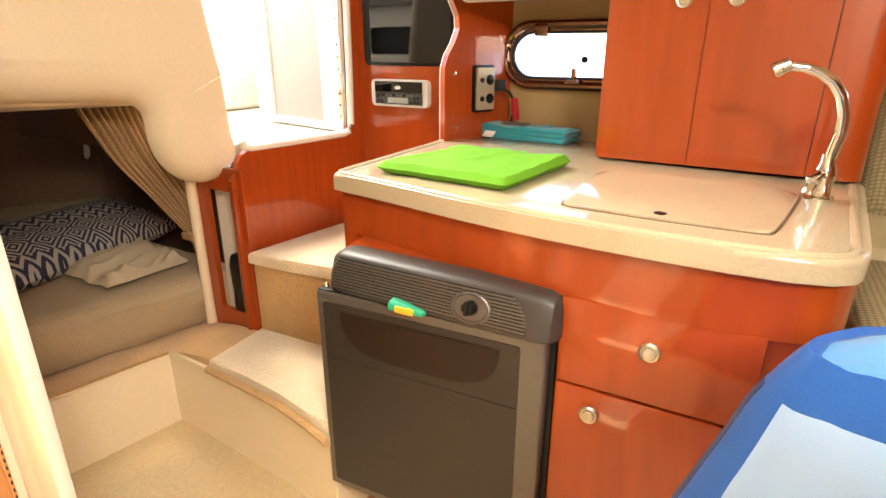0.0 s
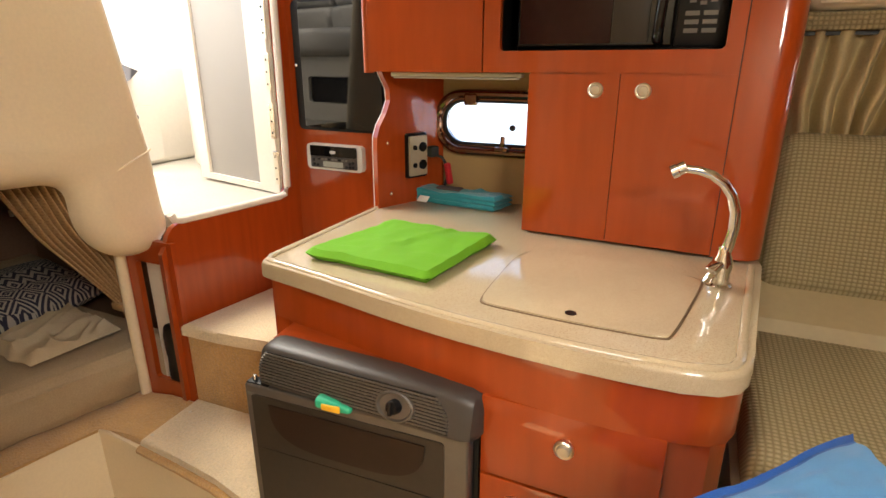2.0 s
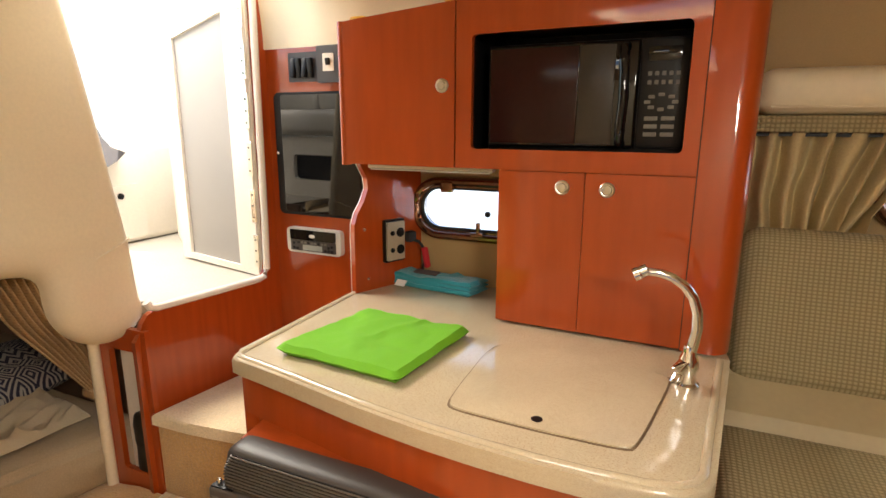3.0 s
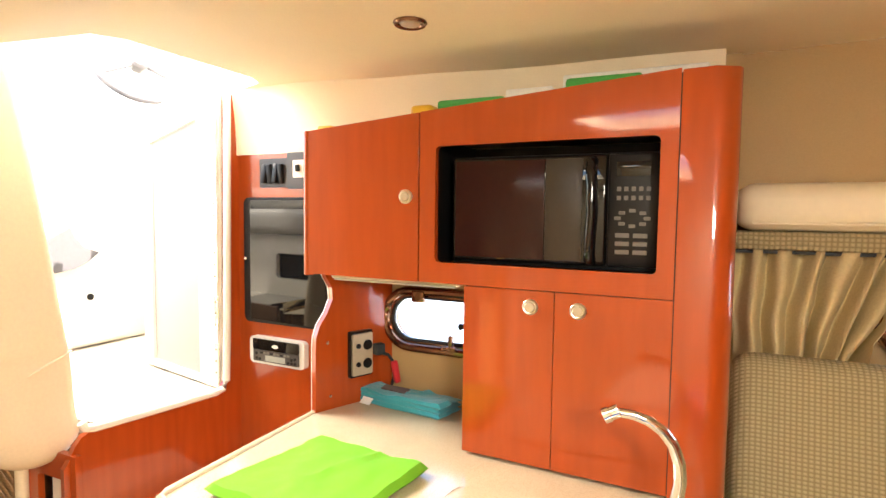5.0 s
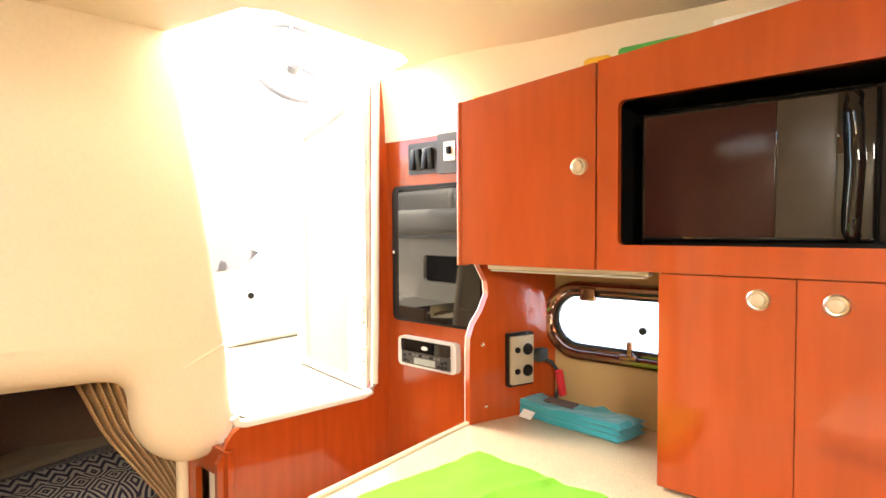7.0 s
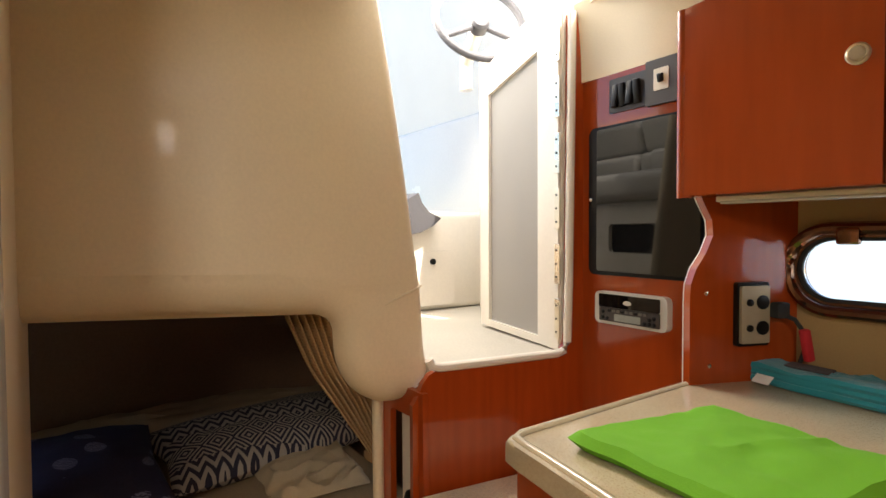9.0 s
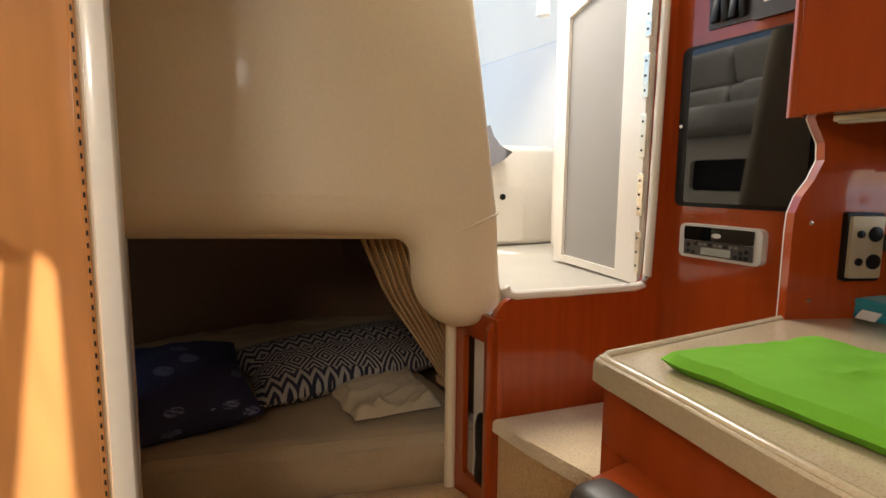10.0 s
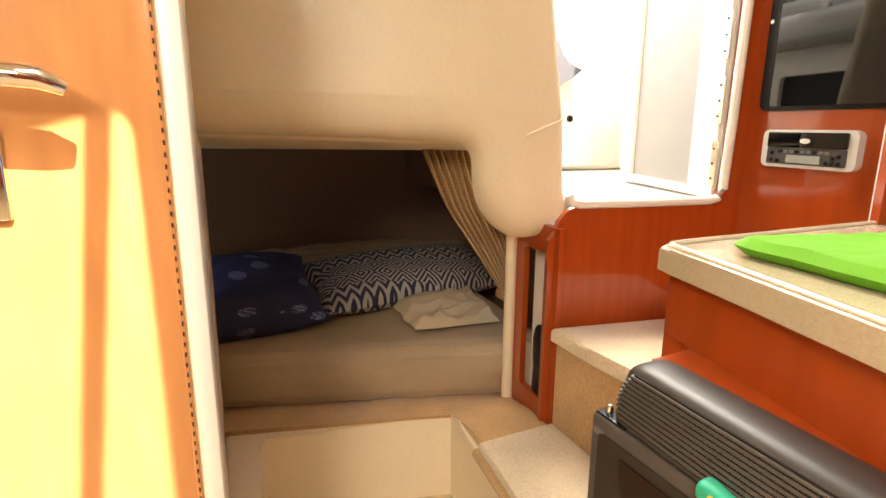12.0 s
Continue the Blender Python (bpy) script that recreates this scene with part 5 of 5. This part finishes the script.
for i in range(NU):
    for j in range(NV):
        u, v = i / NU, j / NV
        if v < 0.47:
            k = 0
        elif v < 0.54:
            k = 1
        else:
            k = 1 if u < 0.36 else (3 if u < 0.41 else (1 if u < 0.45 else 2))
        bm.faces[i * NV + j].material_index = k
bmesh.ops.solidify(bm, geom=bm.faces[:], thickness=0.006)
cover = part("cloth", bm, TOWEL[0], towel)
for extra in TOWEL[1:]:
    cover.data.materials.append(extra)

# ---- ceiling ----
dl = thing("downlight", (-0.318, 1.155, 1.9), "recessed ceiling downlight with a chrome rim, switched off", "lamp")
md_ = Matrix.Translation((-0.318, 1.155, 1.915)) @ pose(0, 0, 0, 180)
part("rim", lathe(bmesh.new(), [(0.026, -0.004), (0.036, 0.0), (0.037, 0.003), (0.033, 0.007), (0.026, 0.006), (0.024, 0.002)], md_), BRONZE, dl, "dark chrome rim")
part("lens", lathe(bmesh.new(), [(0.025, 0.0), (0.02, 0.006), (0.0, 0.008)], md_), LENS, dl, "frosted lens")

# clutter on top of the wall units
def on_top(name, label, category, x0, x1, y0, y1, h, mat_, r=0.01):
    z = max(top_z(x0), top_z(x1)) + 0.001
    ob = tagged(obj(name, box(bmesh.new(), x0, x1, y0, y1, z - 0.004, z + h, r, 3), mat_, True), label, category)
    return ob
on_top("yellow_bowl", "yellow plastic bowl on top of the wall cabinet", "lid", -0.45, -0.385, 1.40, 1.47, 0.03, YELLOW, 0.013)
on_top("yellow_sponge", "yellow sponge on top of the wall cabinet", "sponge", -0.75, -0.70, 1.40, 1.46, 0.014, YELLOW, 0.005)
on_top("green_net_roll", "rolled green net cloth on top of the wall cabinet", "cloth", -0.37, -0.19, 1.40, 1.45, 0.022, LIME, 0.009)
on_top("paper_packet", "white paper packet with dark print", "packet", -0.185, -0.07, 1.40, 1.46, 0.026, TAG, 0.004)
on_top("green_net_cloth", "folded green net cloth on top of the microwave cabinet", "cloth", -0.04, 0.13, 1.40, 1.46, 0.026, LIME, 0.009)
on_top("white_box", "long white box on top of the microwave cabinet", "box", -0.06, 0.265, 1.465, 1.54, 0.045, TAG, 0.006)

# hatch frames in the ceiling openings; the bow one is added round the fill lamp
for name, ring_ in (("deck_hatch", HATCH), ("added_bow_hatch", BOWH)):
    cx = sum(p[0] for p in ring_) / len(ring_)
    cy = sum(p[1] for p in ring_) / len(ring_)
    h = thing(name, (cx, cy, 1.93), "open deck hatch frame in the cabin ceiling", "hatch")
    outer = [(cx + (x - cx) * 1.08, -(cy + (y - cy) * 1.08)) for x, y in ring_]
    inner = [(cx + (x - cx) * 0.97, -(cy + (y - cy) * 0.97)) for x, y in ring_]
    part("frame", slab(bmesh.new(), outer, Matrix(((1, 0, 0, 0), (0, -1, 0, 0), (0, 0, -1, 1.908), (0, 0, 0, 1))), 0.006, [inner]), IVORY, h, smooth=False)
    if name == "deck_hatch":
        part("crossbar", box(bmesh.new(), -0.02, 0.5, -0.05, -0.02, 1.935, 1.945, 0.003, 2, Matrix(((0.9986, -0.052, 0, -0.35), (0.052, 0.9986, 0, 0.25), (0, 0, 1, 0), (0, 0, 0, 1)))), BRUSHED, h)

# ---- cockpit seen through the companionway ----
bm = prism(bmesh.new(), [(-1.305, 1.09), (-1.2, 1.475), (-1.2, 2.3), (-2.5, 2.3), (-2.5, 1.04), (-2.0, 1.04)], 0.86, 0.90)
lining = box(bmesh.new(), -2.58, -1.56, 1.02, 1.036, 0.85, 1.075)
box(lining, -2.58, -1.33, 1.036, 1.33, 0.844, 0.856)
structure("ceiling_bunk", lining, HULL_SHADED, "brown lining under the cockpit floor, darkened for shade")
structure("floor_cockpit", bm, BEIGE_FLOOR, "beige cockpit floor beyond the companionway")
bm = bmesh.new()
box(bm, -2.25, -2.17, 1.2, 2.4, 0.9, 1.36, 0.03, 4)
box(bm, -4.2, -1.2, 2.05, 2.2, 0.9, 1.9, 0.03, 3)
box(bm, -1.95, -1.24, 1.72, 2.1, 0.9, 2.05, 0.05, 3)
box(bm, -4.3, -4.2, 0.0, 2.4, 0.86, 1.5)
structure("wall_cockpit", bm, WHITE, "glossy white moulded cockpit sides", True)
lock = thing("locker_hatch", (-2.165, 1.65, 0.95), "white cockpit locker hatch with a black latch", "hatch")
part("panel", slab(bmesh.new(), rounded(1.55, 1.76, 0.925, 1.175, 0.03), Matrix(((0, 0, 1, -2.160), (1, 0, 0, 0), (0, 1, 0, 0), (0, 0, 0, 1))), 0.012), WHITE, lock, smooth=False)
part("latch", lathe(bmesh.new(), [(0.014, 0), (0.014, 0.008), (0.0, 0.012)], Matrix.Translation((-2.16, 1.636, 1.127)) @ pose(0, 0, 0, 0, 90, 0), 16), BLACK, lock, "black round latch")
outline = [(1.40, 1.25), (1.40, 1.37), (1.47, 1.405), (1.525, 1.435), (1.545, 1.39), (1.58, 1.352), (1.645, 1.325), (1.60, 1.29), (1.54, 1.262), (1.47, 1.25)]
bm = slab(bmesh.new(), outline, Matrix(((0, 0, 1, -2.10), (1, 0, 0, 0), (0, 1, 0, 0), (0, 0, 0, 1))), 0.10)
tagged(obj("cockpit_cushion", bm, CUSHION, True), "grey vinyl cockpit cushion on the locker", "cushion")
# added white backdrop above the cockpit side, covers the sky
bm = bmesh.new()
def canvas(u, v):
    a = u * 3.0
    return Vector((-1.22 - a, 2.10 - 0.06 * v + 0.02 * math.sin(a * 5) * v, 1.88 + v * 1.1))
sheet(bm, 40, 10, canvas, 0.004)
backdrop = thing("cockpit_backdrop", (-2.7, 2.1, 1.88), "white sheet added behind the cockpit as a backdrop hiding the sky", "canvas")
part("cloth", bm, material("white_backdrop", (0.84, 0.79, 0.70), 0.85, vary=0.05, grain=300, bump=0.3), backdrop)
part("hem", tube(bmesh.new(), [(-1.22, 2.095, 1.89), (-2.7, 2.095, 1.89), (-4.2, 2.095, 1.89)], 0.008, 8), WHITE, backdrop, "hem along the added backdrop")
# bench along the other cockpit side
BENCH = material("pale_grey_bench_vinyl", (0.46, 0.43, 0.38), 0.5, vary=0.08, grain=200, bump=0.15)
bench = thing("cockpit_bench", (-2.1, 0.65, 1.076), "pale grey vinyl cockpit bench with an open locker", "bench")
bm = slab(bmesh.new(), [(-2.95, 1.076), (-1.45, 1.076), (-1.45, 1.39), (-2.95, 1.39)], Matrix(((1, 0, 0, 0), (0, 0, 1, 0.79), (0, 1, 0, 0), (0, 0, 0, 1))), 0.02, [rounded(-1.86, -1.53, 1.165, 1.295, 0.02)])
part("front", bm, WHITE, bench, "white moulded front", smooth=False)
# black box behind the hole, its colour stands in for the locker's shade
part("locker", box(bmesh.new(), -1.90, -1.49, 0.48, 0.755, 1.12, 1.33), BLACK, bench, "black box standing in for the shade inside the open locker", smooth=False)
part("seat", box(bmesh.new(), -2.95, -1.44, 0.40, 0.83, 1.392, 1.525, 0.04, 4), BENCH, bench)
for z0, z1, y0, lean in ((1.527, 1.655, 0.47, -8), (1.66, 1.84, 0.44, -14)):
    for x0, x1 in ((-2.95, -2.45), (-2.44, -1.95), (-1.94, -1.45)):
        part("back_pad", box(bmesh.new(), x0, x1, -0.06, 0.05, 0.0, z1 - z0, 0.03, 3, Matrix.Translation((0, y0, z0)) @ pose(0, 0, 0, lean)), BENCH, bench)
part("armrest", box(bmesh.new(), -1.80, -1.58, 0.46, 0.60, 1.527, 1.645, 0.02, 3), BENCH, bench)
structure("floor_cockpit_side", box(bmesh.new(), -2.95, -1.64, 0.36, 1.018, 1.0735, 1.0755), BEIGE_FLOOR, "raised beige cockpit floor along the bench")
# companionway door swung out
mdoor = frame_on((-1.70, 1.555), (-1.215, 1.462))
LD = 0.494
cdoor = thing("companionway_door", (-1.45, 1.51, 0.91), "white companionway door with an insect screen, swung open", "door")
bm = slab(bmesh.new(), [(0, 0.912), (LD, 0.905), (LD, 1.99), (0, 1.86)], mdoor, 0.03, [[(0.06, 0.935), (0.385, 0.93), (0.385, 1.83), (0.06, 1.765)]])
leaf = part("leaf", bm, WHITE, cdoor, smooth=False)
part("screen", slab(bmesh.new(), [(0.055, 0.93), (0.39, 0.925), (0.39, 1.835), (0.055, 1.77)], mdoor @ Matrix.Translation((0, 0, -0.012)), 0.004), SCREEN, leaf, "grey insect screen", smooth=False)
for i in range(6):
    z = 0.94 + i * 0.165
    hp = part("hinge", box(bmesh.new(), LD - 0.012, LD + 0.012, z, z + 0.12, 0.0, 0.005, 0.001, 1, mdoor), BRUSHED, cdoor, "steel hinge leaf", smooth=False)
    for k in range(3):
        part("screw", lathe(bmesh.new(), [(0.0035, 0), (0.0035, 0.0015), (0.001, 0.002)], mdoor @ Matrix.Translation((LD - 0.002, z + 0.02 + k * 0.04, 0.005)), 8), BLACK, hp, smooth=False)
# steering wheel
wheel = thing("steering_wheel", (-1.86, 1.66, 2.1), "grey steering wheel on the helm console", "steering wheel")
mwh = Matrix.Translation((-1.86, 1.68, 2.13)) @ Vector((1.0, -0.35, 0.45)).to_track_quat("Z", "Y").to_matrix().to_4x4()
ringp = [tuple(mwh @ Vector((0.19 * math.cos(2 * math.pi * k / 40), 0.19 * math.sin(2 * math.pi * k / 40), 0))) for k in range(41)]
part("rim", tube(bmesh.new(), ringp, 0.015, 10, False), CUSHION, wheel, "grey padded rim")
for a in (90, 210, 330):
    e = mwh @ Vector((0.18 * math.cos(radians(a)), 0.18 * math.sin(radians(a)), 0))
    part("spoke", tube(bmesh.new(), [tuple(mwh @ Vector((0, 0, -0.02))), tuple(e)], 0.011, 8), CUSHION, wheel)
part("hub", lathe(bmesh.new(), [(0.04, -0.04), (0.04, 0.0), (0.03, 0.012), (0.0, 0.014)], mwh), CUSHION, wheel)
part("column", tube(bmesh.new(), [tuple(mwh @ Vector((0, 0, -0.03))), (-2.05, 1.75, 2.02), (-2.05, 1.75, 1.90)], 0.03, 12), WHITE, wheel)
# surroundings
bm = bmesh.new()
vs = [bm.verts.new(p) for p in ((-600, -600, -0.3), (600, -600, -0.3), (600, 600, -0.3), (-600, 600, -0.3))]
bm.faces.new(vs)
structure("water", bm, WATER, "hazy marina water round the boat")
